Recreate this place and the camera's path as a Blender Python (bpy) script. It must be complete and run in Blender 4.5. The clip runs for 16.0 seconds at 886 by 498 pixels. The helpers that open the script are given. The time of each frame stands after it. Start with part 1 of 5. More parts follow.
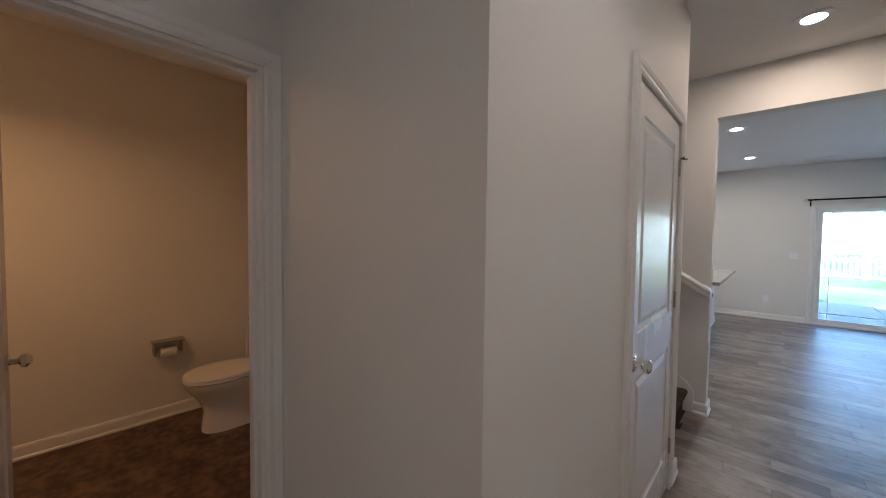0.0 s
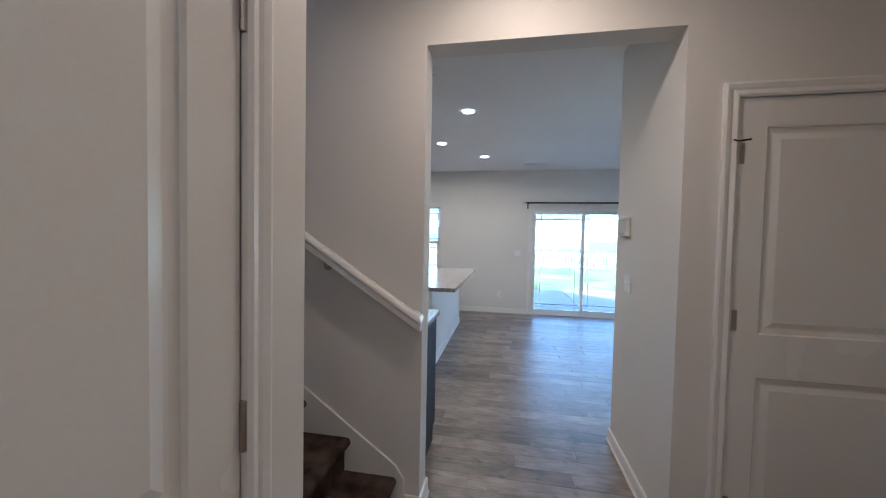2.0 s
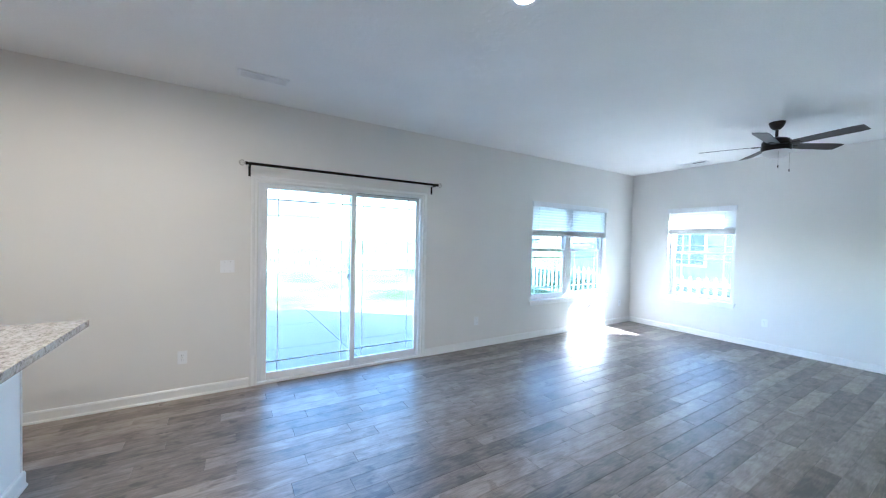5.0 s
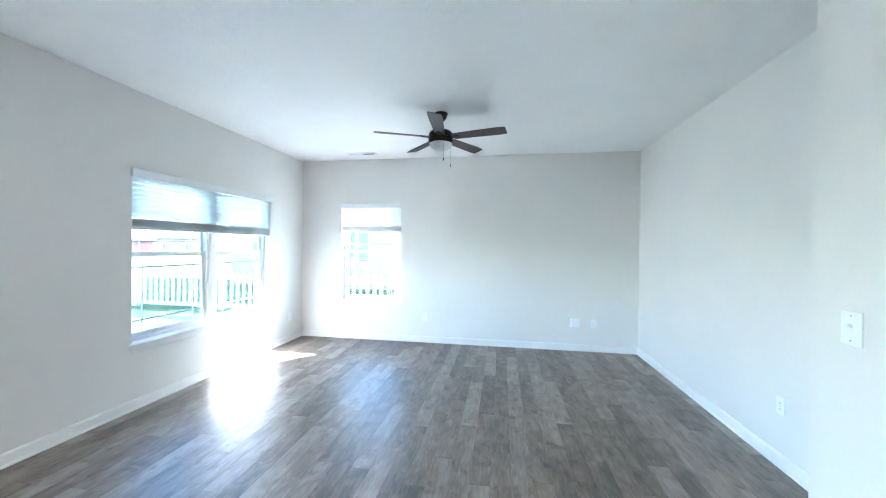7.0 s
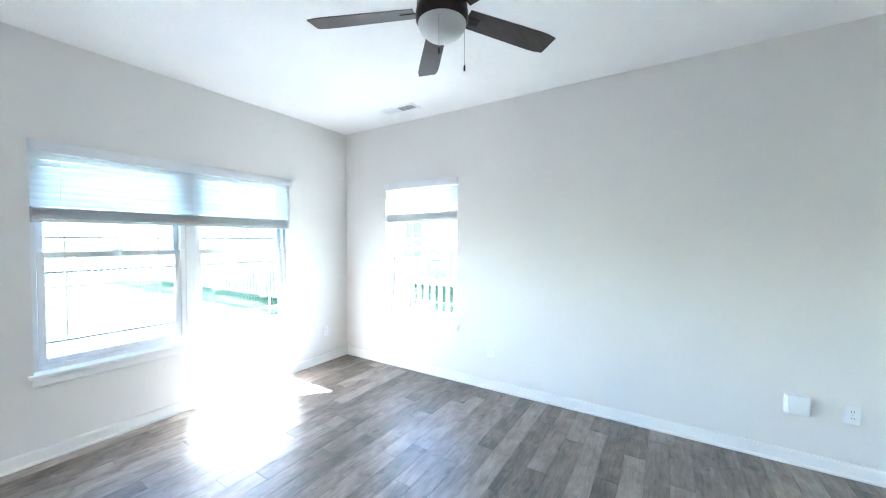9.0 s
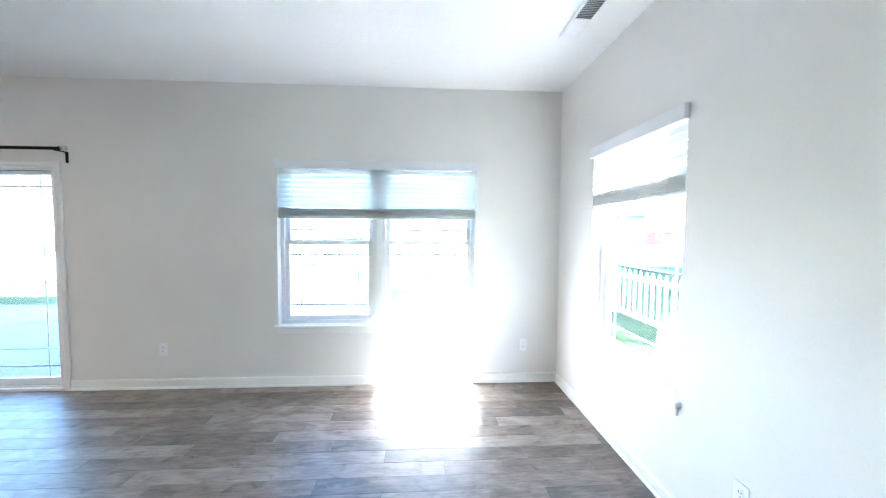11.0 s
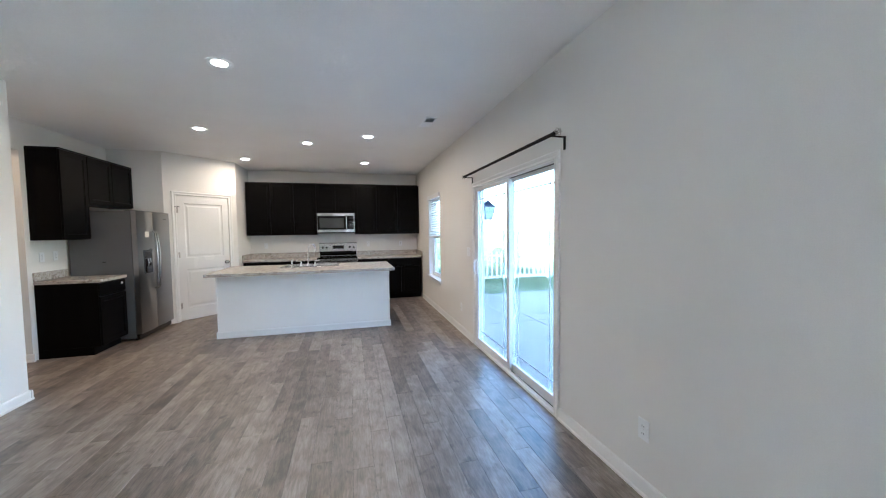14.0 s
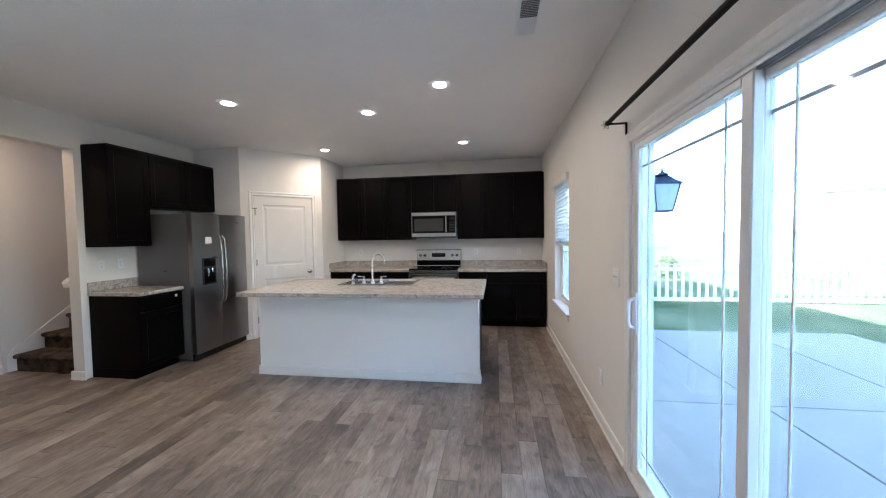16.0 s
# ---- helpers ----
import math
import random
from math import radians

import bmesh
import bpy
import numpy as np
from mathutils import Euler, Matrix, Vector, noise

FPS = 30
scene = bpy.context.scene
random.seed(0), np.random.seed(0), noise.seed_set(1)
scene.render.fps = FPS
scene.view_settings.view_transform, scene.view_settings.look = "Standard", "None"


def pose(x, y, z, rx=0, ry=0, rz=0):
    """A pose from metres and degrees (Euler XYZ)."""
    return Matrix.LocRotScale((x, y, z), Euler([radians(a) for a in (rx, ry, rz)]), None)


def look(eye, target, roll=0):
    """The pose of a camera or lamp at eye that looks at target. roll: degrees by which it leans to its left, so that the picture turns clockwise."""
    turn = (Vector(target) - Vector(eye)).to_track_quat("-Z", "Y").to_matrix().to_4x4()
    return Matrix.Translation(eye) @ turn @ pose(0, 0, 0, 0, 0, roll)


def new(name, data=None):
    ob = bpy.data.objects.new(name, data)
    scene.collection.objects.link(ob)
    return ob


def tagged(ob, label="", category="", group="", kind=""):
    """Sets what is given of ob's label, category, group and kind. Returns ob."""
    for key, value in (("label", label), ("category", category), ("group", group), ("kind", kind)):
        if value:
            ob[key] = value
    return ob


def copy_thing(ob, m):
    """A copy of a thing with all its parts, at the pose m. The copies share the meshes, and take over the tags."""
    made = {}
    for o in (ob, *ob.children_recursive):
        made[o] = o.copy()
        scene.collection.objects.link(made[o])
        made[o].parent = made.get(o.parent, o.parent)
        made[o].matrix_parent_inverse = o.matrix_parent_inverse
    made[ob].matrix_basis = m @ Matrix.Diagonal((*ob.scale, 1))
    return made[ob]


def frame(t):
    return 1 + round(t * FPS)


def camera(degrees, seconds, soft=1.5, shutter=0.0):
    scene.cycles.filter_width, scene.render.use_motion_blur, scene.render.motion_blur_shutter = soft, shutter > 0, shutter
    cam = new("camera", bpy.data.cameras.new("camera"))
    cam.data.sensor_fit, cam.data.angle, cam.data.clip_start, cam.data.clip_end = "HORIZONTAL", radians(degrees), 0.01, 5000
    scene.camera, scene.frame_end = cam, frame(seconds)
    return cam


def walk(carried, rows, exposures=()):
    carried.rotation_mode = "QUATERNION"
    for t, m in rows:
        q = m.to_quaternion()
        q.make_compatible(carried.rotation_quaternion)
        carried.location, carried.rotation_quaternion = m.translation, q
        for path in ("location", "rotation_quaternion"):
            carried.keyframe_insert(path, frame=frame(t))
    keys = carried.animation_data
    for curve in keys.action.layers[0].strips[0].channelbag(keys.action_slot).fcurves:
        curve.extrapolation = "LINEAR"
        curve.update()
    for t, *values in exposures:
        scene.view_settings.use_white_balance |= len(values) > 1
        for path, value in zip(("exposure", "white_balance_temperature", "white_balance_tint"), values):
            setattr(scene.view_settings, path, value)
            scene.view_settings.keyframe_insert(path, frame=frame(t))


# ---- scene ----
cam = camera(102.8, 16.0, soft=1.12)
EXPOSURES = [(0.0, 4.68, 5050, 10), (2.0, 4.72, 4900, 10), (3.2, 4.74, 4680, 9), (5.3, 5.31, 5050, 7), (6.5, 5.51, 5200, 6), (9.0, 5.60, 5400, 8),
             (11.0, 5.5, 5500, 10), (12.0, 5.44, 5450, 9), (13.5, 5.26, 5450, 11), (15.0, 5.08, 5420, 12), (16.0, 4.96, 5500, 13)]
PATH = [
    (0.0, (-0.507, -8.730, 1.443), (-2.556, -6.541, 1.327), 0.71),
    (0.5, (-0.428, -8.440, 1.439), (-1.998, -5.885, 1.341), 0.93),
    (1.0, (-0.431, -7.965, 1.439), (-1.500, -5.163, 1.342), 1.01),
    (1.5, (-0.434, -7.507, 1.440), (-1.225, -4.615, 1.340), 1.08),
    (2.0, (-0.453, -6.938, 1.441), (-0.985, -3.988, 1.341), 1.13),
    (2.5, (-0.474, -6.426, 1.438), (-0.828, -3.448, 1.337), 1.10),
    (3.0, (-0.461, -5.821, 1.432), (-0.681, -2.831, 1.328), 1.08),
    (3.2, (-0.478, -5.603, 1.430), (-0.634, -2.608, 1.327), 1.06),
    (5.3, (-0.175, -3.670, 1.437), (1.740, -1.362, 1.383), 1.24),
    (5.5, (-0.097, -3.583, 1.436), (2.033, -1.471, 1.391), 1.23),
    (6.0, (0.235, -3.338, 1.434), (2.817, -1.811, 1.403), 1.00),
    (6.5, (0.622, -3.145, 1.432), (3.458, -2.165, 1.405), 0.86),
    (7.0, (1.142, -3.104, 1.432), (4.101, -2.610, 1.407), 0.59),
    (7.5, (1.618, -3.106, 1.434), (4.592, -2.719, 1.403), 0.38),
    (8.0, (2.158, -3.240, 1.436), (5.109, -2.699, 1.395), 0.30),
    (8.2, (2.366, -3.282, 1.436), (5.270, -2.531, 1.387), 0.20),
    (10.5, (4.593, -3.482, 1.436), (5.557, -0.645, 1.301), 0.45),
    (11.0, (4.984, -3.290, 1.441), (5.159, -0.299, 1.290), 0.33),
    (11.5, (5.229, -3.066, 1.441), (4.699, -0.118, 1.281), 0.05),
    (12.0, (5.337, -2.702, 1.442), (3.932, -0.056, 1.285), -0.03),
    (12.5, (5.251, -2.341, 1.440), (3.308, -0.061, 1.277), -0.15),
    (13.0, (4.989, -2.038, 1.440), (2.587, -0.249, 1.271), -0.24),
    (13.5, (4.594, -1.790, 1.440), (1.905, -0.470, 1.272), -0.45),
    (14.0, (4.171, -1.505, 1.444), (1.272, -0.748, 1.288), -0.70),
    (14.5, (3.735, -1.308, 1.449), (0.762, -0.935, 1.303), -0.89),
    (15.0, (3.215, -1.082, 1.450), (0.218, -1.075, 1.313), -0.95),
    (15.5, (2.738, -0.938, 1.451), (-0.252, -1.156, 1.328), -0.94),
    (16.0, (2.195, -0.783, 1.452), (-0.770, -1.222, 1.337), -0.93),
]
walk(cam, [(t, look(eye, target, roll)) for t, eye, target, roll in PATH], EXPOSURES)

# ---- light ----
world = bpy.data.worlds.new("sky")
scene.world = world
world.use_nodes = True
wn = world.node_tree.nodes
sky = wn.new("ShaderNodeTexSky")
sky.sky_type, sky.sun_disc = "NISHITA", False
TO_SUN = Vector((1.22, -1.0, 0.876)).normalized()
sky.sun_elevation = math.asin(TO_SUN.z)
sky.sun_rotation = math.atan2(TO_SUN.x, TO_SUN.y)
world.node_tree.links.new(sky.outputs[0], wn["Background"].inputs[0])
wn["Background"].inputs[1].default_value = 0.14

sun = new("sun", bpy.data.lights.new("sun", "SUN"))
sun.data.energy, sun.data.angle, sun.data.color = 4.3, radians(0.55), (1.0, 0.96, 0.90)
sun.matrix_world = look(TO_SUN * 30, (0, 0, 0))

CEIL = 2.74


def disc_lamp(name, x, y, z, watts, colour, size=0.13, spread=150):
    ob = new(name, bpy.data.lights.new(name, "AREA"))
    ob.data.shape, ob.data.size, ob.data.energy, ob.data.color = "DISK", size, watts, colour
    ob.data.spread = radians(spread)
    ob.matrix_world = pose(x, y, z)
    return ob


DOWNLIGHTS = [(1.075, -2.436), (-0.88, -3.28), (-0.84, -1.238), (-1.377, -2.08), (-2.765, -3.255), (-2.75, -1.21)]
WARM = (1.0, 0.75, 0.48)
for lx, ly in DOWNLIGHTS:
    disc_lamp("downlight_glow", lx, ly, CEIL - 0.012, 0.32, WARM, 0.13, 172)
disc_lamp("hall_glow", -0.385, -5.715, CEIL - 0.012, 0.33, (1.0, 0.65, 0.36), 0.13, 178)
# two unseen fill lamps, added to brighten the entry walls
disc_lamp("entry_fill", -0.35, -7.95, CEIL - 0.012, 0.11, (1.0, 0.67, 0.40))
disc_lamp("entry_fill", -0.6, -9.7, CEIL - 0.012, 0.165, (1.0, 0.70, 0.44))
disc_lamp("powder_glow", -2.9, -9.2, 2.3, 0.31, (1.0, 0.47, 0.16), 0.3, 170)

# ---- materials ----


def lin(c):
    return tuple(c) + (1.0,)


def mat(name, base, rough=0.5, metal=0.0, var=0.06, scale=3.0, fine=90.0, bump=0.02, dist=0.002, spec=0.5,
        rvar=0.06, stretch=(1, 1, 1), tint=None, coat=0.0):
    m = bpy.data.materials.new(name)
    m.use_nodes = True
    nt = m.node_tree
    n, ln = nt.nodes, nt.links.new
    b = n["Principled BSDF"]
    tc = n.new("ShaderNodeTexCoord")
    mp = n.new("ShaderNodeMapping")
    mp.inputs["Scale"].default_value = stretch
    ln(tc.outputs["Object"], mp.inputs[0])
    big = n.new("ShaderNodeTexNoise")
    big.inputs["Scale"].default_value, big.inputs["Detail"].default_value = scale, 4
    small = n.new("ShaderNodeTexNoise")
    small.inputs["Scale"].default_value, small.inputs["Detail"].default_value = fine, 6
    ln(mp.outputs[0], big.inputs["Vector"])
    ln(mp.outputs[0], small.inputs["Vector"])
    mix = n.new("ShaderNodeMath")
    mix.operation = "ADD"
    ln(big.outputs[0], mix.inputs[0])
    ln(small.outputs[0], mix.inputs[1])
    ramp = n.new("ShaderNodeValToRGB")
    hi = tint or tuple(min(1, c * (1 + var)) for c in base)
    ramp.color_ramp.elements[0].position, ramp.color_ramp.elements[0].color = 0.7, lin(c * (1 - var) for c in base)
    ramp.color_ramp.elements[1].position, ramp.color_ramp.elements[1].color = 1.0, lin(hi)
    half = n.new("ShaderNodeMath")
    half.operation, half.inputs[1].default_value = "MULTIPLY", 0.85
    ln(mix.outputs[0], half.inputs[0])
    ln(half.outputs[0], ramp.inputs[0])
    ln(ramp.outputs[0], b.inputs["Base Color"])
    rr = n.new("ShaderNodeMapRange")
    rr.inputs[3].default_value, rr.inputs[4].default_value = max(0.02, rough - rvar), min(1, rough + rvar)
    ln(big.outputs[0], rr.inputs[0])
    ln(rr.outputs[0], b.inputs["Roughness"])
    b.inputs["Metallic"].default_value = metal
    b.inputs["Specular IOR Level"].default_value = spec
    b.inputs["Coat Weight"].default_value = coat
    if bump:
        bp = n.new("ShaderNodeBump")
        bp.inputs["Strength"].default_value, bp.inputs["Distance"].default_value = bump, dist
        ln(small.outputs[0], bp.inputs["Height"])
        ln(bp.outputs[0], b.inputs["Normal"])
    return m


WALL = mat("wall_paint", (0.81, 0.79, 0.755), 0.6, var=0.02, scale=1.2, fine=220, bump=0.12, dist=0.0015, spec=0.35)
TRIM = mat("trim_paint", (0.86, 0.85, 0.83), 0.32, var=0.015, scale=4, fine=60, bump=0.03)
DOOR = mat("door_paint", (0.83, 0.818, 0.79), 0.27, var=0.012, scale=2.5, fine=120, bump=0.015, dist=0.001, rvar=0.015)
VINYL = mat("white_vinyl", (0.82, 0.83, 0.84), 0.35, var=0.012, scale=5, fine=80, bump=0.01)
ISLAND = mat("island_paint", (0.88, 0.865, 0.84), 0.55, var=0.015, scale=2, fine=150, bump=0.06)
ESPRESSO = mat("espresso_wood", (0.0018, 0.0015, 0.0015), 0.36, var=0.35, scale=2.0, fine=30, bump=0.05, stretch=(6, 6, 0.6), spec=0.08)
STEEL = mat("stainless_steel", (0.50, 0.505, 0.51), 0.26, 1.0, var=0.07, scale=1.5, fine=40, bump=0.0, rvar=0.03, stretch=(1, 1, 12))
FRIDGESTEEL = mat("brushed_fridge_steel", (0.34, 0.345, 0.352), 0.28, 1.0, var=0.03, scale=1.2, fine=60, bump=0.0, rvar=0.015, stretch=(1, 1, 5))
STEELD = mat("grey_fridge_side", (0.14, 0.14, 0.142), 0.45, 0.3, var=0.05, scale=2, fine=260, bump=0.08)
CHROME = mat("polished_chrome", (0.78, 0.78, 0.78), 0.09, 1.0, var=0.02, bump=0.0, rvar=0.02)
NICKEL = mat("satin_nickel", (0.45, 0.42, 0.38), 0.3, 1.0, var=0.05, bump=0.0)
BLACK = mat("black_plastic", (0.012, 0.012, 0.013), 0.3, var=0.2, bump=0.01)
BLACKGLASS = mat("black_glass", (0.003, 0.003, 0.004), 0.04, var=0.1, bump=0.0, rvar=0.01, spec=0.28)
MESHGLASS = mat("meshed_door_glass", (0.055, 0.06, 0.062), 0.12, var=0.1, fine=400, bump=0.0, rvar=0.02)
SCREENGLASS = mat("screen_glass", (0.36, 0.39, 0.41), 0.04, var=0.1, bump=0.0, rvar=0.01, spec=1.0, coat=1.0)
# grey that paints the shade behind vent slats and in the door head
VENTBACK = mat("vent_shadow_grey", (0.22, 0.22, 0.22), 0.7, var=0.1, bump=0.0)
IRON = mat("black_iron", (0.006, 0.006, 0.006), 0.62, 0.0, var=0.2, bump=0.03, spec=0.2)
FANWOOD = mat("dark_fan_blade", (0.045, 0.033, 0.028), 0.42, var=0.25, scale=3, fine=40, bump=0.05, stretch=(1, 10, 1))
BRONZE = mat("oil_rubbed_bronze", (0.022, 0.015, 0.012), 0.35, 0.5, var=0.2, bump=0.02)
PLATE = mat("white_plastic", (0.88, 0.885, 0.89), 0.3, var=0.01, bump=0.0)
# near-black put in for shade in slots and gaps, and for floor joints
DARK = mat("dark_gap", (0.01, 0.01, 0.01), 0.8, var=0.1, bump=0.0)
CARPET = mat("brown_carpet", (0.068, 0.047, 0.036), 0.95, var=0.55, scale=9, fine=420, bump=1.0, dist=0.006, spec=0.1, tint=(0.145, 0.106, 0.085))
PORCELAIN = mat("white_porcelain", (0.80, 0.78, 0.74), 0.12, var=0.01, bump=0.0, rvar=0.03)
PAPER = mat("tissue_paper", (0.8, 0.78, 0.74), 0.9, var=0.03, fine=200, bump=0.1)
POWDERFLOOR = mat("brown_vinyl_floor", (0.062, 0.036, 0.023), 0.45, var=0.3, scale=6, fine=18, bump=0.05, tint=(0.17, 0.10, 0.062))
CONCRETE = mat("patio_concrete", (0.305, 0.278, 0.24), 0.85, var=0.1, scale=0.7, fine=60, bump=0.2)
GRASS = mat("lawn", (0.085, 0.130, 0.045), 0.9, var=0.3, scale=0.6, fine=22, bump=0.6, dist=0.03, tint=(0.20, 0.22, 0.115), spec=0.1)
FENCE = mat("white_fence_vinyl", (0.80, 0.80, 0.79), 0.45, var=0.03, bump=0.02)
SIDING = mat("grey_siding", (0.36, 0.355, 0.35), 0.7, var=0.06, scale=1, fine=30, bump=0.1)
BLUEGREY = mat("blue_grey_siding", (0.20, 0.24, 0.27), 0.7, var=0.06, scale=1, fine=30, bump=0.1)
REDWALL = mat("red_barn_paint", (0.42, 0.18, 0.19), 0.75, var=0.15, scale=1, fine=20, bump=0.1)
CREAM = mat("cream_siding", (0.62, 0.6, 0.55), 0.7, var=0.05, scale=1, fine=30, bump=0.1)
ROOF = mat("asphalt_shingle", (0.09, 0.085, 0.085), 0.95, var=0.3, scale=2, fine=50, bump=0.3)
# the blue cast of the sky is mixed into this dark metal's colour
LANTERNMETAL = mat("lantern_metal", (0.02, 0.03, 0.055), 0.4, 0.4, var=0.2, bump=0.02)
# blue-grey base colour stands for sky reflected in the distant panes
FARGLASS = mat("far_window_glass", (0.14, 0.16, 0.19), 0.25, var=0.1, bump=0.0)
LEAF = mat("leaf", (0.09, 0.12, 0.06), 0.7, var=0.5, scale=4, fine=20, bump=0.0, tint=(0.15, 0.19, 0.10))
BARK = mat("bark", (0.09, 0.065, 0.05), 0.9, var=0.3, scale=4, fine=30, bump=0.4)


def ceiling_mat():
    m = mat("ceiling_texture", (0.90, 0.895, 0.88), 0.75, var=0.02, scale=1.5, fine=100, bump=0.0, spec=0.25)
    n, ln = m.node_tree.nodes, m.node_tree.links.new
    tc = n.new("ShaderNodeTexCoord")
    ns = n.new("ShaderNodeTexNoise")
    ns.inputs["Scale"].default_value, ns.inputs["Detail"].default_value = 16, 3
    ln(tc.outputs["Object"], ns.inputs["Vector"])
    rp = n.new("ShaderNodeValToRGB")
    rp.color_ramp.elements[0].position, rp.color_ramp.elements[1].position = 0.52, 0.6
    ln(ns.outputs[0], rp.inputs[0])
    bp = n.new("ShaderNodeBump")
    bp.inputs["Strength"].default_value, bp.inputs["Distance"].default_value = 0.22, 0.003
    ln(rp.outputs[0], bp.inputs["Height"])
    ln(bp.outputs[0], n["Principled BSDF"].inputs["Normal"])
    return m


# the default tint darkens the over-bright yard seen through the panes
def glass_mat(name, tint=(0.56, 0.59, 0.59), rough=0.0):
    m = bpy.data.materials.new(name)
    m.use_nodes = True
    n, ln = m.node_tree.nodes, m.node_tree.links.new
    n.remove(n["Principled BSDF"])
    tr = n.new("ShaderNodeBsdfTransparent")
    tr.inputs[0].default_value = lin(tint)
    gl = n.new("ShaderNodeBsdfGlossy")
    gl.inputs["Roughness"].default_value = rough
    lw = n.new("ShaderNodeLayerWeight")
    lw.inputs[0].default_value = 0.5
    pw = n.new("ShaderNodeMath")
    pw.operation, pw.inputs[1].default_value = "POWER", 5.0
    ln(lw.outputs["Facing"], pw.inputs[0])
    fr = n.new("ShaderNodeMath")
    fr.operation, fr.inputs[1].default_value, fr.inputs[2].default_value = "MULTIPLY_ADD", 0.8, 0.03
    ln(pw.outputs[0], fr.inputs[0])
    mx = n.new("ShaderNodeMixShader")
    ln(fr.outputs[0], mx.inputs[0])
    ln(tr.outputs[0], mx.inputs[1])
    ln(gl.outputs[0], mx.inputs[2])
    ln(mx.outputs[0], n["Material Output"].inputs[0])
    return m


def glow_mat(name, colour, strength):
    m = bpy.data.materials.new(name)
    m.use_nodes = True
    b = m.node_tree.nodes["Principled BSDF"]
    b.inputs["Base Color"].default_value = (0.8, 0.8, 0.8, 1)
    b.inputs["Emission Color"].default_value = lin(colour)
    b.inputs["Emission Strength"].default_value = strength
    return m


def thin_mat(name, base, through_light):
    """A thin white sheet that lets some light through."""
    m = bpy.data.materials.new(name)
    m.use_nodes = True
    n, ln = m.node_tree.nodes, m.node_tree.links.new
    b = n["Principled BSDF"]
    b.inputs["Base Color"].default_value, b.inputs["Roughness"].default_value = lin(base), 0.45
    tl = n.new("ShaderNodeBsdfTranslucent")
    tl.inputs[0].default_value = lin(base)
    mx = n.new("ShaderNodeMixShader")
    mx.inputs[0].default_value = through_light
    ln(b.outputs[0], mx.inputs[1])
    ln(tl.outputs[0], mx.inputs[2])
    ln(mx.outputs[0], n["Material Output"].inputs[0])
    return m


def plank_mat(name, joined):
    """Weathered wood-look vinyl; each plank has its own tone and its own stretch of grain."""
    m = bpy.data.materials.new(name)
    m.use_nodes = True
    n, ln = m.node_tree.nodes, m.node_tree.links.new
    b = n["Principled BSDF"]
    tc = n.new("ShaderNodeTexCoord")
    if joined:
        rnd = n.new("ShaderNodeNewGeometry").outputs["Random Per Island"]
    else:
        rnd = n.new("ShaderNodeObjectInfo").outputs["Random"]

    def calc(op, a, k, c=None):
        t = n.new("ShaderNodeMath")
        t.operation = op
        ln(a, t.inputs[0])
        t.inputs[1].default_value = k
        if c is not None:
            ln(c, t.inputs[2])
        return t.outputs[0]
    far = calc("MULTIPLY", rnd, 57.0)
    off = n.new("ShaderNodeCombineXYZ")
    ln(far, off.inputs[0])
    ln(far, off.inputs[1])
    sc = n.new("ShaderNodeVectorMath")
    sc.operation = "ADD"
    ln(tc.outputs["Object"], sc.inputs[0])
    ln(off.outputs[0], sc.inputs[1])

    def noise_at(stretch, scale, detail, warp=0.0):
        mp = n.new("ShaderNodeMapping")
        mp.inputs["Scale"].default_value = stretch
        ln(sc.outputs[0], mp.inputs[0])
        t = n.new("ShaderNodeTexNoise")
        t.inputs["Scale"].default_value, t.inputs["Detail"].default_value = scale, detail
        t.inputs["Distortion"].default_value = warp
        ln(mp.outputs[0], t.inputs["Vector"])
        return t.outputs[0]
    blotch = noise_at((1, 1.8, 1), 5.5, 4, 0.5)
    grain = noise_at((1, 9, 1), 7.0, 6, 1.0)
    fine = noise_at((1, 22, 1), 26.0, 5)
    knots = noise_at((1, 1.3, 1), 9.0, 2, 0.3)
    kr = n.new("ShaderNodeValToRGB")
    kr.color_ramp.elements[0].position, kr.color_ramp.elements[0].color = 0.60, (0, 0, 0, 1)
    kr.color_ramp.elements[1].position, kr.color_ramp.elements[1].color = 0.72, (1, 1, 1, 1)
    ln(knots, kr.inputs[0])
    v = calc("MULTIPLY", blotch, 0.44)
    v = calc("MULTIPLY_ADD", grain, 0.36, v)
    v = calc("MULTIPLY_ADD", fine, 0.20, v)
    v = calc("MULTIPLY_ADD", rnd, 0.21, v)
    v = calc("MULTIPLY_ADD", kr.outputs[0], -0.12, v)
    rp = n.new("ShaderNodeValToRGB")
    e = rp.color_ramp.elements
    e[0].position, e[0].color = 0.43, (0.070, 0.056, 0.046, 1)
    e[1].position, e[1].color = 0.80, (0.375, 0.320, 0.272, 1)
    e.new(0.60).color = (0.198, 0.158, 0.126, 1)
    ln(v, rp.inputs[0])
    ln(rp.outputs[0], b.inputs["Base Color"])
    rr = n.new("ShaderNodeMapRange")
    rr.inputs[3].default_value, rr.inputs[4].default_value = 0.33, 0.46
    ln(grain, rr.inputs[0])
    ln(rr.outputs[0], b.inputs["Roughness"])
    bp = n.new("ShaderNodeBump")
    b.inputs["Specular IOR Level"].default_value = 0.9
    bp.inputs["Strength"].default_value, bp.inputs["Distance"].default_value = 0.09, 0.0012
    ln(grain, bp.inputs["Height"])
    ln(bp.outputs[0], b.inputs["Normal"])
    return m


